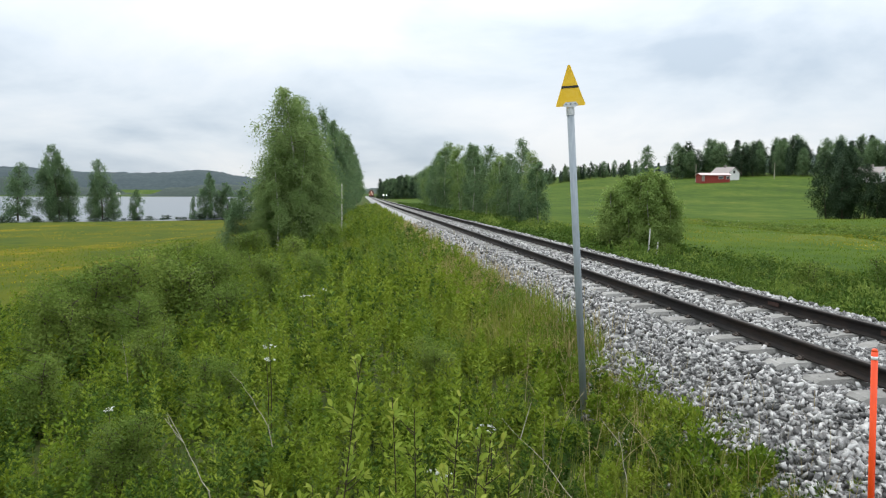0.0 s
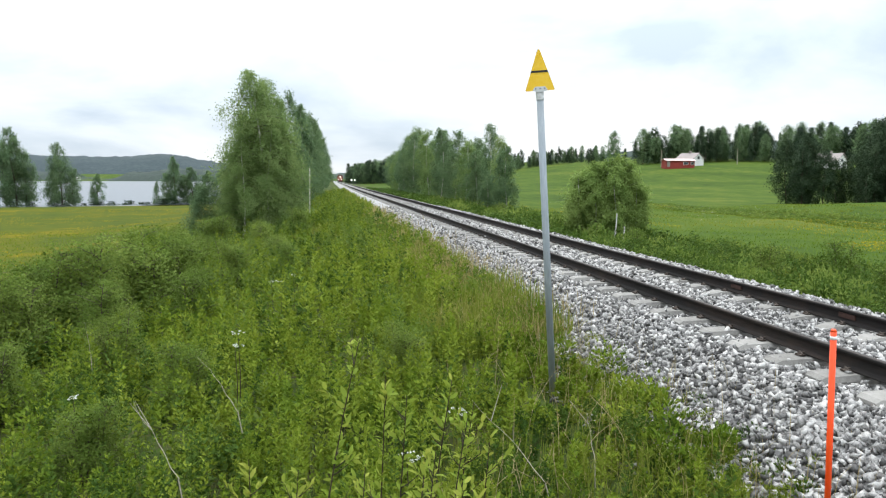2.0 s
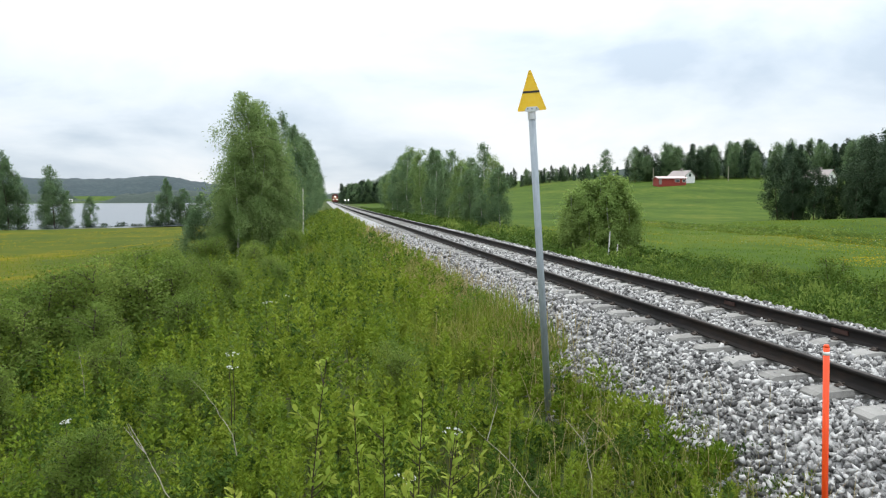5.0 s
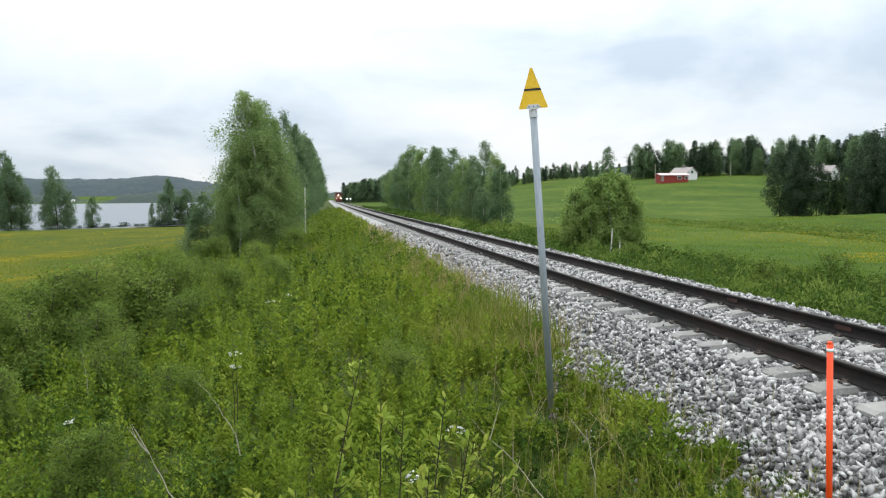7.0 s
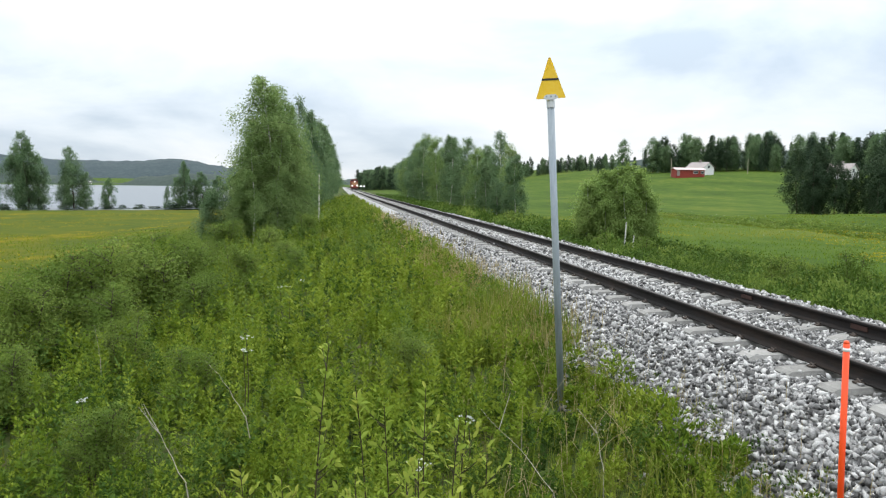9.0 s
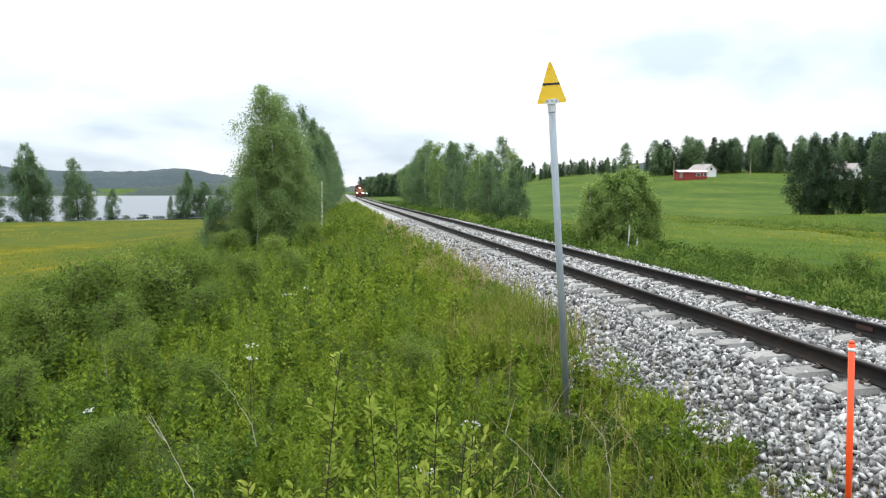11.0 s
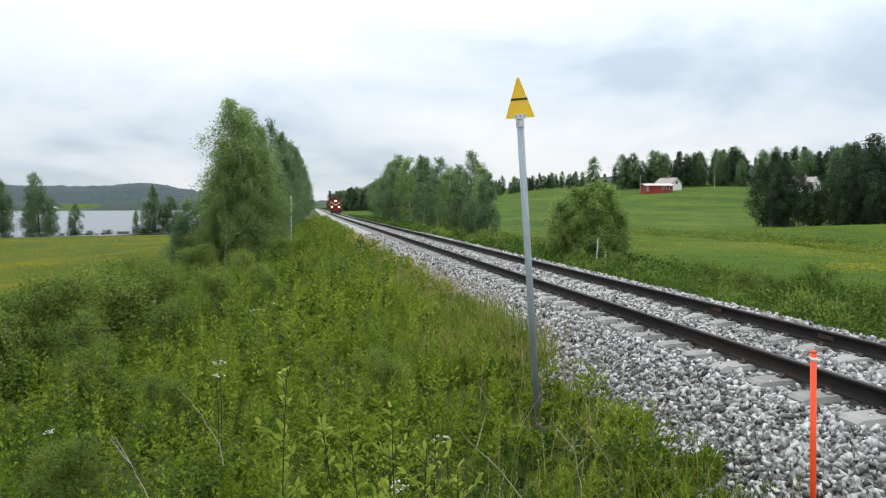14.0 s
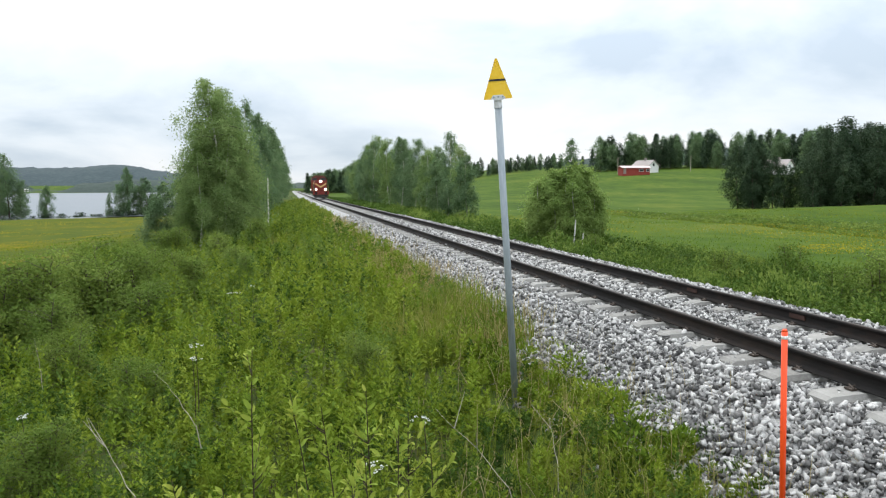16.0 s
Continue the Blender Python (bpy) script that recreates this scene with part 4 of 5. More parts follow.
def build_low_growth():
    r = np.random.default_rng(77)
    # tall herbs, raspberry canes and young shoots on the left bank
    chunks = []
    zones = ((150, 2.7, 6.5, -9.5, -2.9, 0.052, 22, 64, 0.35, 1.0), (190, 6.5, 12, -12.5, -3.0, 0.078, 18, 46, 0.46, 1.1), (230, 12, 22, -15.5, -2.8, 0.115, 15, 34, 0.66, 1.2),
             (300, 22, 45, -16.5, -2.7, 0.14, 14, 34, 0.95, 1.25), (330, 45, 110, -11, -2.7, 0.24, 7, 12, 0.9, 1.0))
    for n, y0, y1, lo, hi, leaf, shoots, nl, rad, hs in zones:
        P, R = apart(meadow(n * 6, y0, y1, lo, hi, r, 1.1), rad * r.uniform(0.6, 1.45, n * 6), n)
        n = len(P)
        x, y = P[:, 0], P[:, 1]
        u = x - track_x(y)
        hollow = np.clip(R / rad * r.uniform(0.65, 1.05, n) + 0.2 * wob(x, y, 2.1, 2), 0.35, 1.35)
        verge = np.clip((-u - 2.0) / np.where(y > 12, 1.6, 3.0), 0.42, 1.0)
        H = hs * hollow * r.uniform(0.8, 1.2, n) * verge * foot(P)
        tone = 0.8 * wob(x, y, 0.9, 4) + 0.5 * wob(x, y, 2.6, 1) + r.normal(0, 0.3, n) + np.clip(0.22 * (x + 1.8 + 0.10 * (y - 6)), -0.45, 0.32) * np.clip(1.6 - y / 22, 0.0, 1) * np.clip((y - 3) / 5, -0.4, 1)
        kind = np.where(tone > 0.32, 3, np.where(tone < -0.30, 2, np.where(r.random(n) < 0.22, 4, 0)))
        # dark leaves for most near-verge clumps: shade of taller weeds put into colour
        low = (y < 6.2) & (x > 0.7) & (r.random(n) < 0.6)
        kind = np.where(low, 2, kind)
        if y0 > 20:
            kind = np.where(kind == 3, r.choice([0, 3, 4], n), np.where(r.random(n) < 0.5, 4, kind))
        v, f, a = clumps(P, R, H, shoots, nl, leaf, r)
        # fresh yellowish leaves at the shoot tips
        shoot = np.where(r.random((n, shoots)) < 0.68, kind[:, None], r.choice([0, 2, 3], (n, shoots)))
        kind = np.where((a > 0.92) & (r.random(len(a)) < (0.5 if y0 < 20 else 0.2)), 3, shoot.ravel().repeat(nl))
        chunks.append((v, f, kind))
    # lower growth that fills between the clumps
    for n, y0, y1, lo, hi, leaf, nl, hs in ((1100, 2.6, 8, -10.5, -2.95, 0.040, 24, 0.28), (1300, 8, 18, -15, -2.6, 0.065, 18, 0.30), (2000, 18, 45, -17, -2.4, 0.12, 12, 0.38), (2400, 45, 110, -12, -2.4, 0.25, 10, 0.8)):
        P = meadow(n, y0, y1, lo, hi, r, 1.2)
        u = P[:, 0] - track_x(P[:, 1])
        H = hs * (0.45 + 0.55 * lushness(P)) * r.uniform(0.7, 1.2, n) * np.clip((-u - 1.7) / 2.4, 0.35, 1.0) * foot(P)
        chunks += herbs(P, H, r, leaf, nl)
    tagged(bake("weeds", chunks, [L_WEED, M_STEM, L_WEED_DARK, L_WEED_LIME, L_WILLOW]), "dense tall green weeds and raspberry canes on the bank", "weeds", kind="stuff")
    # tufts that have crept up the toe of the ballast
    n = 95
    P = meadow(n, 4.8, 32, -3.1, -2.35, r, 1.5)
    R = r.uniform(0.10, 0.30, n)
    tagged(bake("weed_tufts", [(*mounds(P, R, R * r.uniform(1.0, 2.0, n), 260, 0.06, r), 0)], [L_WEED]), "low green tufts creeping onto the ballast edge", "weeds", kind="stuff")
    # small weeds and moss among the stones at the toe
    n = 420
    P = meadow(n, 3.0, 9.0, -3.3, -2.1, r)
    R = r.uniform(0.03, 0.12, n)
    tagged(bake("toe_weeds", [(*mounds(P, R, R * r.uniform(0.7, 1.6, n), 110, 0.032, r), (r.random(n) < 0.6).repeat(110).astype(int))], [L_WEED_DARK, L_GRASS]), "small weeds and moss among the lowest stones", "weeds", kind="stuff")
    # grass between and along the ballast
    chunks = []
    for n, y0, y1, lo, hi, h, w in ((3500, 2.4, 9, -11, -2.75, 0.38, 0.008), (1800, 2.6, 8.5, -4.9, -2.8, 0.42, 0.008), (5000, 9, 20, -14, -2.3, 0.40, 0.016), (6500, 9, 24, -4.3, -2.2, 0.5, 0.014), (11000, 20, 48, -16, -2.15, 0.45, 0.035), (9000, 48, 140, -8, -2.1, 0.6, 0.08)):
        P = meadow(n, y0, y1, lo, hi, r, 1.2)
        H = h * r.uniform(0.5, 1.35, n) * (0.5 + 0.7 * lushness(P)) * foot(P)
        chunks += [(*c, 0) for c in blades(P, H, w * r.uniform(0.7, 1.4, n), r.uniform(0.1, 0.7, n), r)]
    tagged(bake("grass", chunks, [L_GRASS]), "long green grass among the weeds beside the ballast", "grass", kind="stuff")
    # dry, reddish grass along the toe of the bank
    chunks = []
    for n, y0, y1, w in ((500, 3.6, 9, 0.005), (6000, 9, 24, 0.011), (3200, 24, 50, 0.025)):
        y = r.uniform(y0, y1, n)
        u = -2.75 + r.normal(0, 0.42, n)
        x = track_x(y) + u
        P = np.stack([x, y, land(x, y)], 1)
        chunks += [(*c, 0) for c in blades(P, 0.42 * r.uniform(0.4, 1.3, n), w, r.uniform(0.1, 0.6, n), r)]
    tagged(bake("dry_grass", chunks, [L_DRY]), "straw-coloured dry grass stems along the ballast edge", "grass", kind="stuff")
    # growth right of the line
    chunks = []
    for n, y0, y1, leaf, nl, rad in ((260, 5, 24, 0.09, 190, 0.42), (330, 24, 75, 0.17, 90, 0.55)):
        P = meadow(n, y0, y1, 3.2, 9, r)
        R = rad * r.uniform(0.5, 1.4, n)
        chunks.append((*mounds(P, R, R * r.uniform(0.9, 1.7, n), nl, leaf, r), r.integers(0, 2, n).repeat(nl) * 2))
    for n, y0, y1, lo, hi, leaf, nl, hs in ((3800, 4, 22, 2.95, 9.5, 0.10, 20, 0.62), (4200, 22, 60, 2.95, 9.5, 0.25, 9, 0.65), (3000, 60, 150, 2.9, 8, 0.45, 7, 0.8)):
        P = meadow(n, y0, y1, lo, hi, r)
        H = hs * (0.4 + 0.6 * lushness(P)) * r.uniform(0.6, 1.2, n)
        chunks += herbs(P, H, r, leaf, nl)
    # the dark leaf tone here paints in the shade of the bushes
    tagged(bake("weeds", chunks, [L_WEED_DARK, M_STEM, L_WILLOW]), "green weeds along the far side of the track, toned darker for bush shade", "weeds", kind="stuff")
    chunks = []
    for n, y0, y1, lo, hi, h, w in ((14000, 4, 30, 2.95, 11, 0.35, 0.02),):
        P = meadow(n, y0, y1, lo, hi, r)
        chunks += [(*c, 0) for c in blades(P, h * r.uniform(0.5, 1.3, n), w * r.uniform(0.7, 1.4, n), r.uniform(0.1, 0.7, n), r)]
    tagged(bake("grass", chunks, [L_GRASS]), "green meadow grass on the far side of the track", "grass", kind="stuff")
    # short sward of the two meadows
    chunks = []
    for n, y0, y1, lo, hi, h, w in ((22000, 14, 62, 8.5, 40, 0.11, 0.03), (9000, 20, 70, -40, -13.2, 0.13, 0.035)):
        P = meadow(n, y0, y1, lo, hi, r)
        chunks += [(*q, 0) for q in blades(P, h * r.uniform(0.5, 1.3, n), w * r.uniform(0.7, 1.4, n), r.uniform(0.3, 0.9, n), r)]
    tagged(bake("meadow_grass", chunks, [L_SWARD]), "short bright green meadow grass in the fields", "grass", kind="stuff")
    P = meadow(450, 28, 75, 17, 31, r) + [0, 0, 0.35]
    tagged(bake("white_flowers", [(*leaves(P, r.normal(0, 1, P.shape), 0.035, 0.035, r=r), 0)], [L_FLOWER]), "small white flowers along the field ditch", "flowers", kind="stuff")
    # weeds in the field ditch
    P = meadow(2600, 25, 80, 26, 30.5, r)
    tagged(bake("ditch_weeds", herbs(P, r.uniform(0.2, 0.6, len(P)) * np.clip(1.3 - P[:, 1] / 70, 0.35, 1), r, 0.2, 10), [L_WILLOW, M_STEM]), "rough weeds growing in the field ditch", "weeds", kind="stuff")
    # yellow flowers in the meadows
    chunks = []
    for n, y0, y1, lo, hi, s in ((7000, 22, 60, 9.5, 26, 0.045), (5000, 20, 34, 8.5, 16, 0.045), (15000, 30, 150, -60, -13.5, 0.065)):
        P = meadow(n, y0, y1, lo, hi, r)
        P = P[wob(P[:, 0], P[:, 1], 7, 5) > 0.12] + [0, 0, 0.38]
        chunks.append((*leaves(P, r.normal(0, 1, P.shape), s, s, r=r), 0))
    tagged(bake("yellow_flowers", chunks, [L_YFLOWER]), "yellow buttercups dotted over the meadows", "flowers", kind="stuff")


def build_bushes():
    will = [tree("willow_bush", "dense grey-green willow bush on the bank", 2.4, 1.25, 201 + i, 15000, 0.062, full_low, M_BARK, L_WILLOW, base=0.03, droop=0.1, limbs=40, stems=4, trunk_r=0.04, gaps=0.85, category="shrub", up=0.7) for i in range(2)]
    spread(will, [(-5.4, 16.4, 2.35, 1.05), (-4.3, 17.6, 2.3, 1.1), (-3.5, 18.6, 2.0, 1.0), (-6.3, 16.0, 2.2, 1.0), (-6.0, 14.6, 1.8, 1.0), (-4.6, 14.8, 1.6, 1.1), (-3.0, 15.8, 1.4, 1.1), (-2.6, 20.5, 1.6, 1.1), (-5.2, 34, 1.8, 1.3), (-5.4, 29, 1.7, 1.2), (-1.0, 21.5, 1.1, 1.1),
                  (-3.6, 12.2, 1.25, 1.0), (-1.8, 9.4, 1.0, 1.0), (-4.8, 10.6, 1.25, 1.0), (-2.6, 30, 1.5, 1.3), (-1.2, 36, 1.5, 1.2), (-2.6, 7.6, 0.9, 1.0), (1.1, 8.4, 0.9, 0.9), (-1.6, 25, 1.2, 1.2)], 2.4)
    spread([tree("willow_bush", "dark willow bush on the verge beyond the track", 1.6, 0.8, 211, 3500, 0.075, full_low, M_BARK, L_WILLOW, base=0.03, droop=0.1, limbs=34, stems=3, trunk_r=0.03, category="shrub", up=0.7)],
           [(12.5, 11.4, 1.35, 1.0), (13.2, 12.0, 1.5, 1.0), (13.8, 15.8, 1.2, 1.1), (14.4, 12.8, 1.3, 1.2), (12.4, 17, 1.0, 1.0), (11.2, 22.5, 1.0, 1.0), (10.8, 25.5, 0.9, 1.2), (11.3, 31, 1.0, 1), (10.9, 40, 1.2, 1), (12, 12.3, 1, 1)], 1.6)


# ---- trackside things ----
def build_sign():
    base, top = Vector((2.70, 7.2, -1.05)), Vector((2.455, 7.2, 2.60))
    sign = tagged(new("railway_sign"), "yellow triangular railway sign with black band on a leaning galvanised pole", "sign")
    sign.matrix_basis = Matrix.Translation(base)
    d = top - base
    bm = bmesh.new()
    rod(bm, (0, 0, 0), d, 0.040, 0.040, 20)
    part("pole", bm, M_GALV, sign, "grey galvanised steel tube", True)
    ax = d.normalized()
    side = Vector((math.cos(radians(12)), -math.sin(radians(12)), 0))
    side = (side - ax * side.dot(ax)).normalized()
    face = side.cross(ax)
    h = 0.455

    def at(a, b, c=0.0):
        return d + side * a + ax * b + face * c

    bm = bmesh.new()
    pts = []
    for (cx, cz), a0 in (((-0.148, 0.062), 200), ((0.148, 0.062), 270), ((0.0, 0.482), 20)):
        for k in range(5):
            a = radians(a0 + k * (70 if a0 != 20 else 140) / 4)
            pts.append(at(cx + 0.016 * math.cos(a), cz + 0.016 * math.sin(a), 0.045))
    poly(bm, pts, face * 0.004)
    part("plate", bm, M_YELLOW, sign, "yellow triangular metal plate")
    bm = bmesh.new()
    poly(bm, [at(-0.098, 0.246, 0.052), at(0.098, 0.246, 0.052), at(0.091, 0.268, 0.052), at(-0.091, 0.268, 0.052)], face * 0.0015)
    part("band", bm, M_BLACK, sign, "black cross band")
    bm = bmesh.new()
    rod(bm, at(0, -0.05), at(0, 0.05), 0.046, 0.046, 20)
    poly(bm, [at(-0.085, 0.055, 0.050), at(-0.05, 0.035, 0.050), at(0.05, 0.035, 0.050), at(0.085, 0.055, 0.050), at(0.055, 0.092, 0.050), at(-0.055, 0.092, 0.050)], face * 0.006)
    br = part("bracket", bm, M_GALV_LIGHT, sign, "pale zinc clamp")
    for x in (-0.05, 0.0, 0.05):
        bm = bmesh.new()
        rod(bm, at(x, 0.07, 0.055), at(x, 0.07, 0.064), 0.010, 0.010, 6)
        part("bolt", bm, M_GALV, br)


def build_stake():
    base, top = Vector((3.28, 3.48, float(land(3.28, 3.48)) - 0.1)), Vector((3.20, 3.45, 0.735))
    stake = tagged(new("marker_stake"), "slim orange plastic snow stake with a white reflector band", "marker stake")
    stake.matrix_basis = Matrix.Translation(base)
    d = top - base
    bm = bmesh.new()
    rod(bm, (0, 0, 0), d * 0.99, 0.019, 0.019, 14)
    rod(bm, d * 0.99, d, 0.019, 0.013, 14)
    part("tube", bm, M_ORANGE, stake, "orange plastic tube", True)
    bm = bmesh.new()
    rod(bm, d * (1 - 0.066 / d.length), d * (1 - 0.044 / d.length), 0.0202, 0.0202, 14)
    part("reflector_band", bm, M_WHITE, stake, "white reflective band", True)


def build_post():
    z = float(land(-0.8, 50))
    post = tagged(new("trackside_post"), "thin pale weathered post below the birches", "post")
    post.matrix_basis = pose(-0.80, 50, z)
    bm = bmesh.new()
    rod(bm, (0, 0, -0.2), (0.04, 0, 3.8), 0.055, 0.042, 10)
    part("shaft", bm, M_BIRCH, post, "pale weathered wooden shaft")
    bm = bmesh.new()
    rod(bm, (0.04, 0, 3.8), (0.04, 0, 3.86), 0.042, 0.015, 10)
    part("tip", bm, M_DEADWOOD, post)


def build_crossing_lights():
    for x in (14.6, 16.2):
        y = 330
        z = float(land(x, y))
        s = tagged(new("crossing_signal"), "small level-crossing signal with a lit white lamp", "signal", "far crossing signals")
        s.matrix_basis = pose(x, y, z)
        h = 0.25 - z
        bm = bmesh.new()
        rod(bm, (0, 0, -0.1), (0, 0, h + 0.3), 0.06, 0.06, 8)
        part("post", bm, M_GALV, s)
        bm = bmesh.new()
        rod(bm, (0, -0.08, h), (0, 0.05, h), 0.34, 0.34, 16)
        head = part("lamp_head", bm, M_BLACK, s)
        bm = bmesh.new()
        rod(bm, (0, -0.11, h), (0, -0.085, h), 0.28, 0.28, 16)
        part("lens", bm, glow("signal_white", (1, 0.98, 0.92), 2.5), head, "glowing white lens")


# ---- saplings, twigs, flowers ----
def broad_leaves(c, d, length, width, r):
    """Oval willow leaves: two curved halves folded along the midrib, with a drooping tip."""
    n = len(c)
    d = unit(d)
    s = unit(np.cross(d, unit(r.normal(size=(n, 3)) * 0.6 + [0, 0, 1.0])))
    up = np.cross(s, d)
    L, W = length[:, None], width[:, None]
    mid = [c + d * L * k - up * L * q for k, q in ((0, 0), (0.35, -0.02), (0.7, 0.02), (1.0, 0.12))]
    v = [*mid]
    for sg in (1, -1):
        v += [c + d * L * 0.28 + sg * s * W * 0.46 + up * W * 0.16, c + d * L * 0.68 + sg * s * W * 0.42 + up * W * 0.10]
    v = np.stack(v, 1).reshape(-1, 3)
    tris = np.array([[0, 4, 1], [1, 4, 5], [1, 5, 2], [2, 5, 3], [0, 1, 6], [1, 7, 6], [1, 2, 7], [2, 3, 7]])
    return v, (np.arange(n)[:, None, None] * 8 + tris[None]).reshape(-1, 3)


def sapling(x, y, h, seed, leafy, leaf, bend=0.1):
    r = np.random.default_rng(seed)
    root = tagged(new("willow_sapling"), "young willow sapling with upright yellow-green leaves", "sapling")
    t = np.linspace(0, 1, 10)
    path = np.stack([bend * t ** 2, 0.05 * np.sin(3 * t), h * t], 1)
    chunks = [(*tube(path, 0.009 * (1 - 0.75 * t), 6), 0)]
    C, D = [], []
    for k in range(int(h * 5)):
        f = r.uniform(0.3, 0.95)
        p = np.array([np.interp(f, t, path[:, c]) for c in range(3)])
        az = r.uniform(0, 6.28)
        ln = r.uniform(0.12, 0.3) * (1.3 - f)
        q = np.linspace(0, 1, 5)
        tw = p + np.stack([np.cos(az) * ln * q, np.sin(az) * ln * q, ln * 1.0 * q ** 1.2], 1)
        chunks.append((*tube(tw, 0.004 * (1 - 0.7 * q), 4), 0))
        a = r.uniform(0.35, 1.05, 8)
        C.append(np.stack([np.interp(a, q, tw[:, c]) for c in range(3)], 1))
        D.append(np.array([np.cos(az), np.sin(az), 1.1]) * 0.5 + r.normal(0, 0.45, (8, 3)) + [0, 0, 0.3])
    m = leafy
    a = r.uniform(0.35, 1.0, m) ** 0.8
    C.append(np.stack([np.interp(a, t, path[:, c]) for c in range(3)], 1))
    az = r.uniform(0, 6.28, m)
    D.append(np.stack([np.cos(az), np.sin(az), r.uniform(0.3, 1.4, m)], 1))
    C, D = np.concatenate(C), np.concatenate(D)
    L = leaf * 0.82 * r.uniform(0.5, 1.25, len(C))
    bake("stem", chunks, [M_STEM], root)
    bake("foliage", [(*broad_leaves(C, D, L, L * 0.36, r), 0)], [L_SAPLING], root)
    root.matrix_basis = pose(x, y, float(land(x, y)))
    return root


def build_saplings():
    made = []
    for x, y, top, seed, n, leaf, bend in ((-0.10, 3.4, 0.80, 1, 44, 0.080, 0.14), (0.26, 3.4, 0.57, 2, 40, 0.085, -0.07), (0.56, 3.5, 0.52, 3, 40, 0.085, 0.03), (0.38, 3.5, 0.44, 4, 40, 0.08, -0.04), (0.68, 3.4, 0.32, 5, 36, 0.08, 0.06),
                                           (-0.42, 3.4, 0.14, 6, 36, 0.085, -0.05), (0.80, 3.7, 0.30, 7, 34, 0.08, 0.05), (-0.22, 3.3, 0.12, 8, 34, 0.08, 0.0), (0.50, 3.2, 0.22, 9, 40, 0.08, 0.0), (0.40, 2.9, 0.22, 10, 40, 0.08, 0.0),
                                           (0.15, 3.2, 0.16, 11, 36, 0.08, 0.0), (0.95, 3.6, 0.10, 12, 30, 0.08, 0.0), (0.62, 3.0, 0.12, 13, 34, 0.08, 0.03)):
        h = top - float(land(x, y))
        made.append(sapling(x, y, h, seed, n, leaf, bend))
    return made


def build_twigs():
    r = np.random.default_rng(15)
    for a, b, forks in (((-1.09, 6.0, 0.06), (-0.71, 5.6, -0.32), 0), ((-1.29, 4.6, 0.12), (-0.92, 4.2, -0.28), 2), ((-2.99, 9.0, -0.2), (-2.94, 9.0, -0.65), 0), ((1.17, 4.8, -0.08), (1.54, 4.1, -0.45), 2), ((2.20, 5.0, -0.29), (2.12, 4.6, -0.57), 1)):
        a, b = np.array(a), np.array(b)
        t = np.linspace(0, 1, 8)
        p = b + (a - b) * t[:, None] + r.normal(0, 0.005, (8, 3)) + np.array([0, 0, 0.02]) * np.sin(t * 3.1)[:, None]
        chunks = [(*tube(p, 0.0034 * (1 - 0.7 * t), 5), 0)]
        for k in range(forks):
            f = r.integers(3, 6)
            q = p[f] + (np.array([r.normal(0, .12), r.normal(0, .1), r.uniform(.1, .3)]))[None] * np.linspace(0, 1, 5)[:, None]
            chunks.append((*tube(q, 0.004 * (1 - 0.6 * np.linspace(0, 1, 5)), 4), 0))
        b2 = b - (a - b) * 0.1 + np.array([0, 0, -0.15])
        chunks.append((*tube(np.stack([b2, b]), [0.005, 0.0044], 5), 0))
        ob = tagged(bake("dead_branch", chunks, [M_DEADWOOD]), "bleached dead branch sticking out of the weeds", "branch")


def build_stalks():
    """Dead flower stalks and seeding grass standing in the verge."""
    r = np.random.default_rng(23)
    for cx, cy, count, spread_, high in ((1.50, 4.6, 26, 0.26, 0.46), (2.15, 5.6, 12, 0.35, 0.62), (1.9, 7.4, 10, 0.5, 0.6), (2.75, 8.6, 10, 0.4, 0.55), (3.0, 12.0, 14, 0.6, 0.6)):
        chunks = []
        for k in range(count):
            x, y = cx + r.normal(0, spread_), cy + r.normal(0, spread_)
            h, az, lean = high * r.uniform(0.6, 1.25), r.uniform(0, 6.28), abs(r.normal(0, 0.4))
            t = np.linspace(0, 1, 6)
            p = np.stack([x + math.cos(az) * lean * h * t ** 1.6, y + math.sin(az) * lean * h * t ** 1.6, float(land(x, y)) + h * t * (1 - 0.3 * lean * t)], 1)
            chunks.append((*tube(p, 0.0034 * (1 - 0.6 * t) + 0.0006, 4), 0))
            q = p[-1] + r.normal(0, 0.012, (7, 3)) * [1, 1, 2.2]
            chunks.append((*leaves(q, r.normal(0, 0.4, (7, 3)) + [0, 0, 1], 0.022, 0.007, r=r), 1))
        tagged(bake("dry_stalks", chunks, [M_STRAW, L_DRY]), "pale dry seed stalks standing in the green verge", "stalks", kind="stuff")


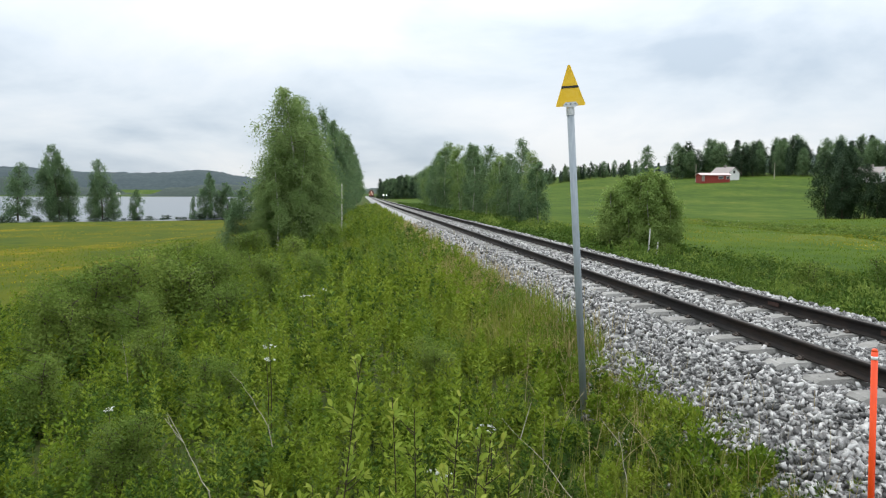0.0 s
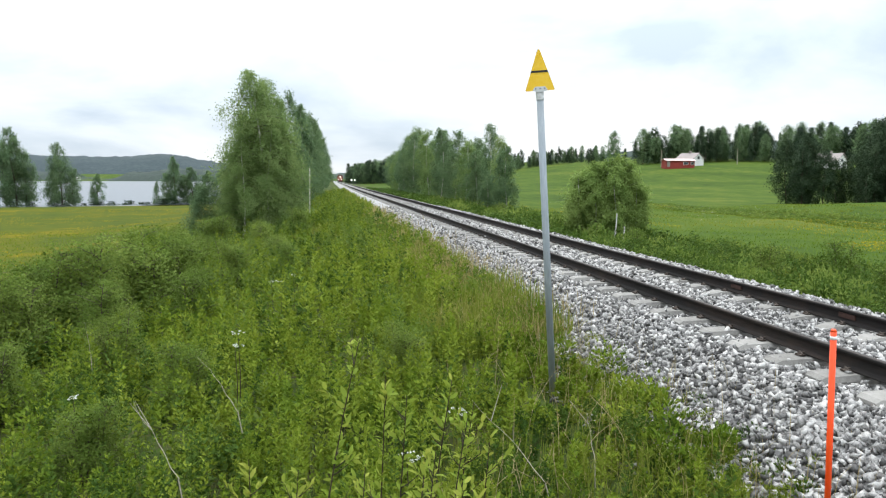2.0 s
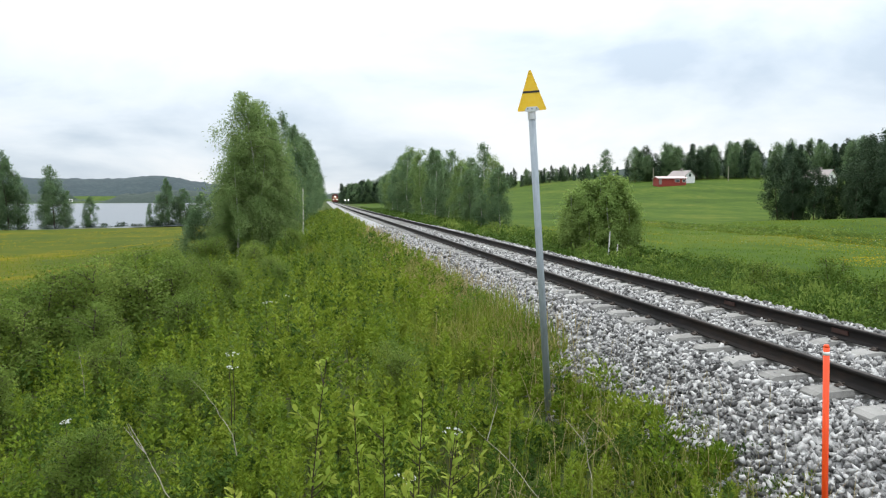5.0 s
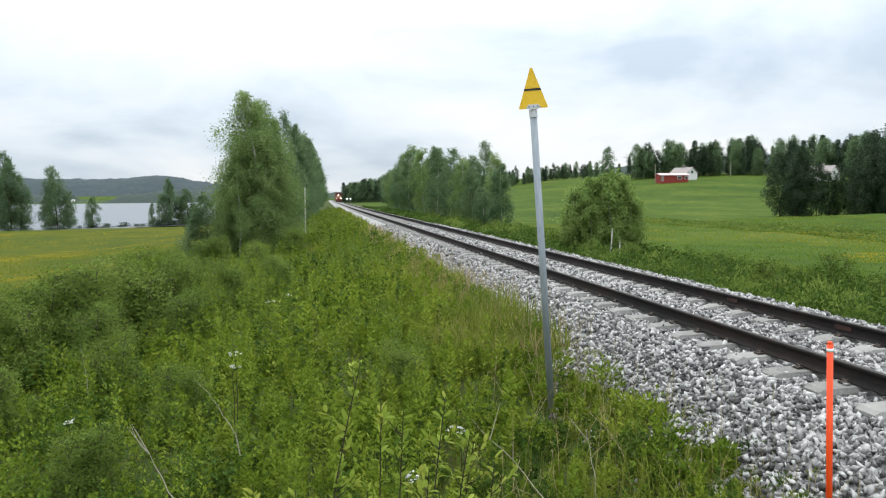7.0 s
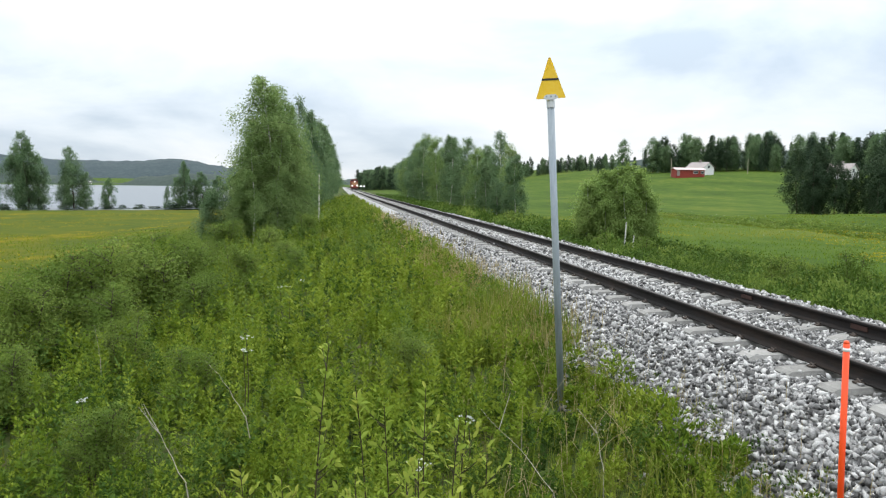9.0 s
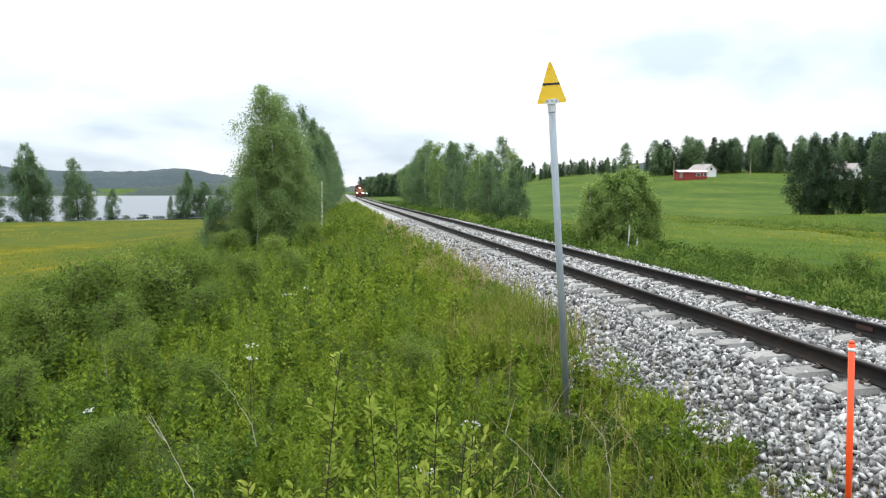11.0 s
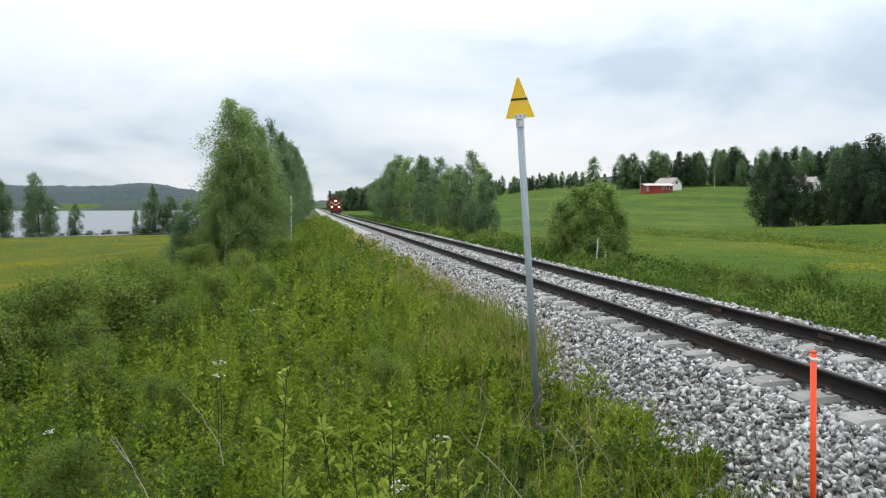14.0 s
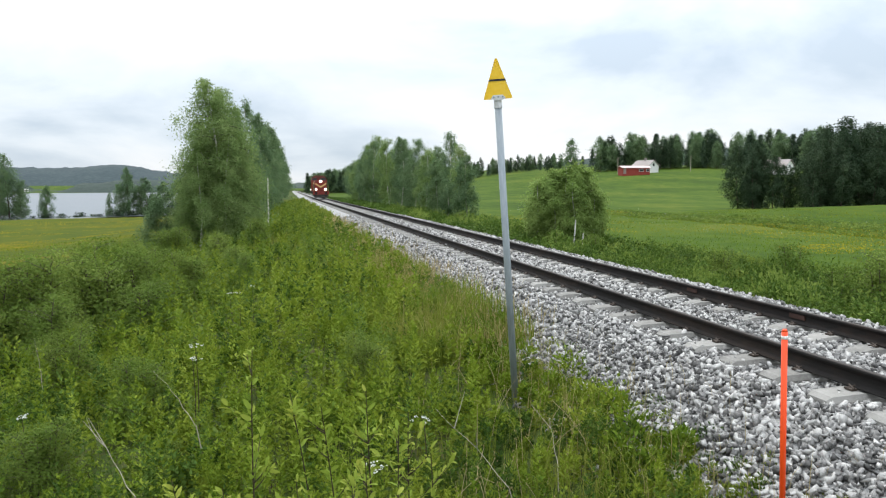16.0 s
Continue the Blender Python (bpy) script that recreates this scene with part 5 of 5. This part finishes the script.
def build_umbels():
    r = np.random.default_rng(19)
    spots = [(-1.02, 8.0, -0.33), (-1.0, 8.15, -0.2), (-1.05, 14.5, -0.55), (-0.85, 14.2, -0.5), (-2.7, 7.6, -0.75), (1.2, 5.4, -0.35), (0.55, 4.0, -0.15), (-0.6, 14.8, -0.45)]
    first = None
    for x, y, z in spots:
        g = float(land(x, y))
        root = tagged(new("cow_parsley"), "white-flowering umbel plant among the weeds", "flower", "white umbels")
        chunks = [(*tube([(0, 0, 0), (0.02, 0, (z - g) * 0.6), (0, 0, z - g)], [0.006, 0.005, 0.003], 5), 0)]
        bake("stem", chunks, [M_STEM], root)
        c = []
        for k in range(7):
            o = np.array([r.normal(0, 0.035), r.normal(0, 0.035), z - g + r.normal(0, 0.012)])
            c.append(o + r.normal(0, 0.009, (9, 3)) * [1, 1, 0.35])
        c = np.concatenate(c)
        head = bake("flower_head", [(*leaves(c, r.normal(0, 1, c.shape) * [1, 1, 0.3], 0.014, 0.013, r=r), 0)], [L_FLOWER], root)
        tagged(head, kind="stuff")
        root.matrix_basis = pose(x, y, g)


# ---- farm ----
def window(bm_parent, x, z, w, h, y, name="window"):
    bm = bmesh.new()
    box(bm, (x - w / 2 - 0.08, y - 0.10, z - h / 2 - 0.08), (x + w / 2 + 0.08, y - 0.03, z + h / 2 + 0.08))
    win = part(name, bm, M_WALLWHITE, bm_parent, "white-framed window")
    bm = bmesh.new()
    box(bm, (x - w / 2, y - 0.13, z - h / 2), (x + w / 2, y - 0.11, z + h / 2))
    part("pane", bm, M_GLASS, win)
    return win


M_WALLWHITE = material("white_painted_boards", [(0.62, 0.62, 0.60), (0.78, 0.78, 0.76)], 0.7, scale=2, stretch=(6, 6, 0.3))
M_WALLRED = material("red_ochre_boards", [(0.20, 0.030, 0.022), (0.30, 0.045, 0.032)], 0.8, scale=2, stretch=(6, 6, 0.3))
M_ROOF = material("weathered_roof_sheet", [(0.20, 0.17, 0.16), (0.32, 0.28, 0.26)], 0.7, scale=2, stretch=(5, 0.4, 1))
M_ROOFPALE = material("pale_roof_sheet", [(0.42, 0.30, 0.29), (0.55, 0.44, 0.42)], 0.6, scale=2, stretch=(5, 0.4, 1))
M_GLASS = material("dark_window_glass", [(0.03, 0.035, 0.04), (0.06, 0.065, 0.07)], 0.1, scale=2, spec=0.6)


def house(name, label, x, y, z, turn, length, depth, eave, ridge, wall, roof, wins, door=None, chimney=True):
    """A gabled building; its long front faces its own -y."""
    root = tagged(new(name), label, "house" if name != "barn" else "barn")
    root.matrix_basis = pose(x, y, z, 0, 0, turn)
    l, d = length / 2, depth / 2
    bm = bmesh.new()
    poly(bm, [(-l, -d, -1.2), (-l, d, -1.2), (-l, d, eave), (-l, 0, ridge), (-l, -d, eave)], (length, 0, 0))
    part("wall", bm, wall, root)
    bm = bmesh.new()
    o, t = 0.45, 0.14
    k = (ridge - eave) / d
    for sgn in (-1, 1):
        poly(bm, [(-l - o, sgn * (d + o), eave - k * o + 0.02), (-l - o, 0, ridge + 0.02), (-l - o, 0, ridge + t), (-l - o, sgn * (d + o), eave - k * o + t)], (length + 2 * o, 0, 0))
    rf = part("roof", bm, roof, root)
    if chimney:
        bm = bmesh.new()
        box(bm, (-0.4, -0.35, ridge - 0.4), (0.4, 0.35, ridge + 0.9), 0.03)
        part("chimney", bm, M_ROOF, rf)
    for wx, wz, w, h in wins:
        window(root, wx, wz, w, h, -d)
    if door is not None:
        bm = bmesh.new()
        box(bm, (door - 0.5, -d - 0.06, 0), (door + 0.5, -d - 0.005, 2.1), 0.01)
        part("door", bm, M_ROOF, root)
    # gable windows
    for sgn in (1,):
        bm = bmesh.new()
        box(bm, (l + 0.01, -0.5, eave - 0.3), (l + 0.05, 0.5, eave + 0.7))
        win = part("window", bm, M_GLASS, root)
    return root


def build_farm():
    house("barn", "long low red wooden barn with a pale roof", 122.8, 221, 5.75, -8, 9.8, 5, 2.1, 2.75, M_WALLRED, M_ROOFPALE, [(1.8, 1.2, 1.5, 0.8), (4.1, 1.2, 1.0, 0.8)], door=-4.2, chimney=False)
    house("farmhouse", "white wooden farmhouse with a brownish gabled roof", 136.0, 236, 6.6, -68, 7.4, 6.0, 2.6, 4.5, M_WALLWHITE, M_ROOF, [(-3.6, 1.9, 1.2, 1.3), (0, 1.9, 1.2, 1.3), (3.6, 1.9, 1.2, 1.3)], door=1.9)
    house("farmhouse", "white house half hidden behind dark trees", 165.5, 200, float(land(165, 200)) - 0.3, -68, 7.5, 6.6, 2.8, 5.2, M_WALLWHITE, M_ROOF, [(-2.5, 1.6, 1.2, 1.3), (2.5, 1.6, 1.2, 1.3)])
    for x, y, h in ((155.4, 236, 5.8), (121.3, 230, 6.2)):
        p = tagged(new("utility_pole"), "slim grey wooden utility pole at the field's top", "utility pole", "utility poles by the farm")
        p.matrix_basis = pose(x, y, float(land(x, y)))
        bm = bmesh.new()
        rod(bm, (0, 0, -0.3), (0, 0, h), 0.16, 0.12, 8)
        part("shaft", bm, M_DEADWOOD, p)
        bm = bmesh.new()
        box(bm, (-0.7, -0.06, h - 0.5), (0.7, 0.06, h - 0.38), 0.01)
        part("crossarm", bm, M_BARK, p)
    # farms across the lake
    for x, y, l in ((-278, 1150, 9), (-264, 1151, 6), (-236, 1151, 7), (-372, 1150, 5), (-408, 1150, 4)):
        house("farmhouse", "pale far-off farm building on the lake shore", x, y, -4.5, 8, l, 6, 2.6, 3.8, M_WALLWHITE, M_WALLWHITE, [(-l * .25, 2, 1.4, 1.6), (l * .25, 2, 1.4, 1.6)], chimney=False)


# ---- locomotive ----
M_LOCORED = material("red_loco_paint", [(0.13, 0.014, 0.010), (0.20, 0.022, 0.014), (0.25, 0.040, 0.024)], 0.4, scale=1.2, fine=0.3)
M_LOCOCREAM = material("cream_loco_stripe", [(0.62, 0.42, 0.14), (0.72, 0.52, 0.22)], 0.45, scale=2)
M_LOCODARK = material("grimy_underframe", [(0.012, 0.011, 0.010), (0.04, 0.034, 0.028)], 0.8, 0.2, scale=3)
M_LOCOROOF = material("sooty_roof", [(0.10, 0.03, 0.022), (0.17, 0.05, 0.035)], 0.7, scale=2)


def build_loco():
    """A hood-type diesel: long nose, cab, short tail; its front faces -y, wheels on z = 0."""
    loco = tagged(new("diesel_locomotive"), "red hood-type diesel locomotive with cream chevrons and lit headlights", "locomotive")
    bm = bmesh.new()
    box(bm, (-1.5, 0.0, 0.95), (1.5, 14.0, 1.35), 0.04)
    part("underframe", bm, M_LOCODARK, loco)
    # noses with rounded tops
    for name, y0, y1, w, top in (("nose", 0.55, 7.1, 1.18, 3.45), ("tail_hood", 9.5, 13.5, 1.18, 3.35)):
        bm = bmesh.new()
        pts = [(-w, y0, 1.35), (w, y0, 1.35), (w, y0, top - 0.38), (w - 0.14, y0, top - 0.12), (w - 0.42, y0, top), (-w + 0.42, y0, top), (-w + 0.14, y0, top - 0.12), (-w, y0, top - 0.38)]
        poly(bm, pts, (0, y1 - y0, 0))
        bmesh.ops.bevel(bm, geom=[e for e in bm.edges if all(abs(v.co.y - y0) < 1e-4 for v in e.verts)], offset=0.16, segments=3, affect="EDGES")
        hood = part(name, bm, M_LOCORED, loco, "red engine hood")
        for k in range(5):
            for sgn in (-1, 1):
                bm = bmesh.new()
                y = y0 + 0.7 + k * (y1 - y0 - 1.2) / 5
                box(bm, (sgn * (w + 0.005), y, 1.7), (sgn * (w + 0.035), y + (y1 - y0) / 8, 2.75), 0.0)
                part("grille", bm, M_LOCODARK, hood)
    # cream chevron on the nose
    for sgn in (-1, 1):
        bm = bmesh.new()
        poly(bm, [(0.0, 0.535, 2.02), (sgn * 1.0, 0.535, 2.72), (sgn * 1.0, 0.535, 2.98), (0.0, 0.535, 2.30)], (0, -0.012, 0))
        part("chevron", bm, M_LOCOCREAM, loco, "cream chevron stripe")
        bm = bmesh.new()
        box(bm, (sgn * 1.185, 0.75, 2.72), (sgn * 1.197, 7.0, 2.98))
        part("side_stripe", bm, M_LOCOCREAM, loco, "cream side stripe")
    # cab
    bm = bmesh.new()
    poly(bm, [(-1.55, 7.1, 1.35), (1.55, 7.1, 1.35), (1.55, 7.1, 3.55), (1.36, 7.1, 4.1), (0.8, 7.1, 4.38), (-0.8, 7.1, 4.38), (-1.36, 7.1, 4.1), (-1.55, 7.1, 3.55)], (0, 2.4, 0))
    cab = part("cab", bm, M_LOCORED, loco, "red driver's cab")
    bm = bmesh.new()
    poly(bm, [(-1.45, 6.85, 4.02), (1.45, 6.85, 4.02), (0.85, 6.85, 4.46), (-0.85, 6.85, 4.46)], (0, 2.9, 0))
    part("roof", bm, M_LOCOROOF, cab, "sooty dark red roof")
    for sgn in (-1, 1):
        for y in (7.05, 9.5):
            bm = bmesh.new()
            box(bm, (sgn * 0.35 - 0.0, y, 3.5), (sgn * 1.35, y + 0.06, 3.95), 0.01)
            part("window", bm, M_GLASS, cab)
        bm = bmesh.new()
        box(bm, (sgn * 1.55, 7.5, 2.7), (sgn * 1.57, 9.1, 3.5))
        part("side_window", bm, M_GLASS, cab)
    # buffer beam, buffers, plough, steps
    bm = bmesh.new()
    box(bm, (-1.5, -0.12, 0.75), (1.5, 0.02, 1.38), 0.02)
    part("buffer_beam", bm, M_LOCORED, loco, "red buffer beam")
    bm = bmesh.new()
    poly(bm, [(-1.45, -0.1, 0.75), (1.45, -0.1, 0.75), (1.2, -0.45, 0.16), (-1.2, -0.45, 0.16)], (0, 0.12, 0.0))
    part("plough", bm, M_LOCODARK, loco, "dark snow plough")
    for sgn in (-1, 1):
        bm = bmesh.new()
        rod(bm, (sgn * 0.9, -0.55, 1.06), (sgn * 0.9, -0.1, 1.06), 0.09, 0.12, 12)
        rod(bm, (sgn * 0.9, -0.60, 1.06), (sgn * 0.9, -0.55, 1.06), 0.24, 0.24, 16)
        part("buffer", bm, M_LOCODARK, loco)
        for z in (0.45, 0.85):
            bm = bmesh.new()
            box(bm, (sgn * 1.15, 0.1, z), (sgn * 1.5, 0.5, z + 0.05), 0.01)
            part("step", bm, M_LOCODARK, loco)
        bm = bmesh.new()
        rod(bm, (sgn * 1.42, 0.05, 1.38), (sgn * 1.42, 0.05, 2.4), 0.02, 0.02, 6)
        rod(bm, (sgn * 1.42, 0.05, 2.4), (sgn * 1.42, 6.9, 2.4), 0.02, 0.02, 6)
        part("handrail", bm, M_LOCOCREAM, loco)
    # headlights
    for x, z, r in ((-0.88, 1.72, 0.19), (0.88, 1.72, 0.19), (0.0, 3.28, 0.22)):
        bm = bmesh.new()
        rod(bm, (x, 0.40, z), (x, 0.60, z), r + 0.06, r + 0.06, 18)
        ring = part("headlight", bm, M_LOCODARK, loco)
        bm = bmesh.new()
        rod(bm, (x, 0.36, z), (x, 0.395, z), r, r, 18)
        part("lens", bm, M_HEAD, ring, "glowing white headlight lens")
    # wheels and bogies
    for y in (2.1, 4.4, 9.8, 12.1):
        bm = bmesh.new()
        rod(bm, (-0.80, y, 0.5), (0.80, y, 0.5), 0.09, 0.09, 10)
        for sgn in (-1, 1):
            rod(bm, (sgn * 0.73, y, 0.5), (sgn * 0.86, y, 0.5), 0.5, 0.5, 24)
        part("wheelset", bm, M_LOCODARK, loco)
    for y in (3.25, 10.95):
        bm = bmesh.new()
        for sgn in (-1, 1):
            box(bm, (sgn * 0.98, y - 1.9, 0.42), (sgn * 1.12, y + 1.9, 0.85), 0.03)
        part("bogie_frame", bm, M_LOCODARK, loco)
    bm = bmesh.new()
    box(bm, (-1.2, 5.6, 0.3), (1.2, 8.6, 0.95), 0.08)
    part("fuel_tank", bm, M_LOCODARK, loco)
    bm = bmesh.new()
    rod(bm, (0.2, 6.3, 3.4), (0.2, 6.3, 3.75), 0.12, 0.12, 10)
    part("exhaust", bm, M_LOCODARK, loco)
    return loco


M_HEAD = glow("headlight_white", (1.0, 0.93, 0.82), 5.5)

build_track()
build_ballast()
build_trees()
build_bushes()
build_low_growth()
build_sign()
build_stake()
build_post()
build_crossing_lights()
SAPLINGS = build_saplings()
build_twigs()
build_stalks()
build_umbels()
build_farm()
LOCO = build_loco()
LOCO.scale = (0.82, 0.82, 0.82)


def loco_pose(y):
    dx = float(track_x(y + 5) - track_x(y - 5)) / 10
    dz = float(track_z(y + 5) - track_z(y - 5)) / 10
    return pose(float(track_x(y)), y, float(track_z(y)), math.degrees(dz), 0, -math.degrees(dx))


def motions():
    # the train rolls in from 380 m away
    walk(LOCO, [(t, loco_pose(108 + 16.5 * (16 - t))) for t in np.arange(0, 16.01, 0.5).tolist()])
    # saplings sway in the wind: times and sideways lean in degrees
    sway = ((0, 1.0), (1, 3.0), (2, 5.0), (3, 2.5), (4, -1.0), (5.2, 1.5), (6.5, 4.5), (7, 5.2), (7.8, 4.5), (8.5, 2.0), (9.2, -1.5), (10.3, 0.5), (11.5, -1.0), (12, -3.0), (12.5, -4.5), (13.5, -4.2), (14.5, -2.6), (15.5, -4.2), (16, -4.8))
    for i, s in enumerate(SAPLINGS):
        m = s.matrix_basis.copy()
        k = 1.0 if i < 4 else 0.75
        walk(s, [(t, m @ pose(0, 0, 0, 1.0 * math.sin(1.9 * t + i * 1.3), k * a + 0.6 * math.sin(3.1 * t + i), 0)) for t, a in sway])


motions()
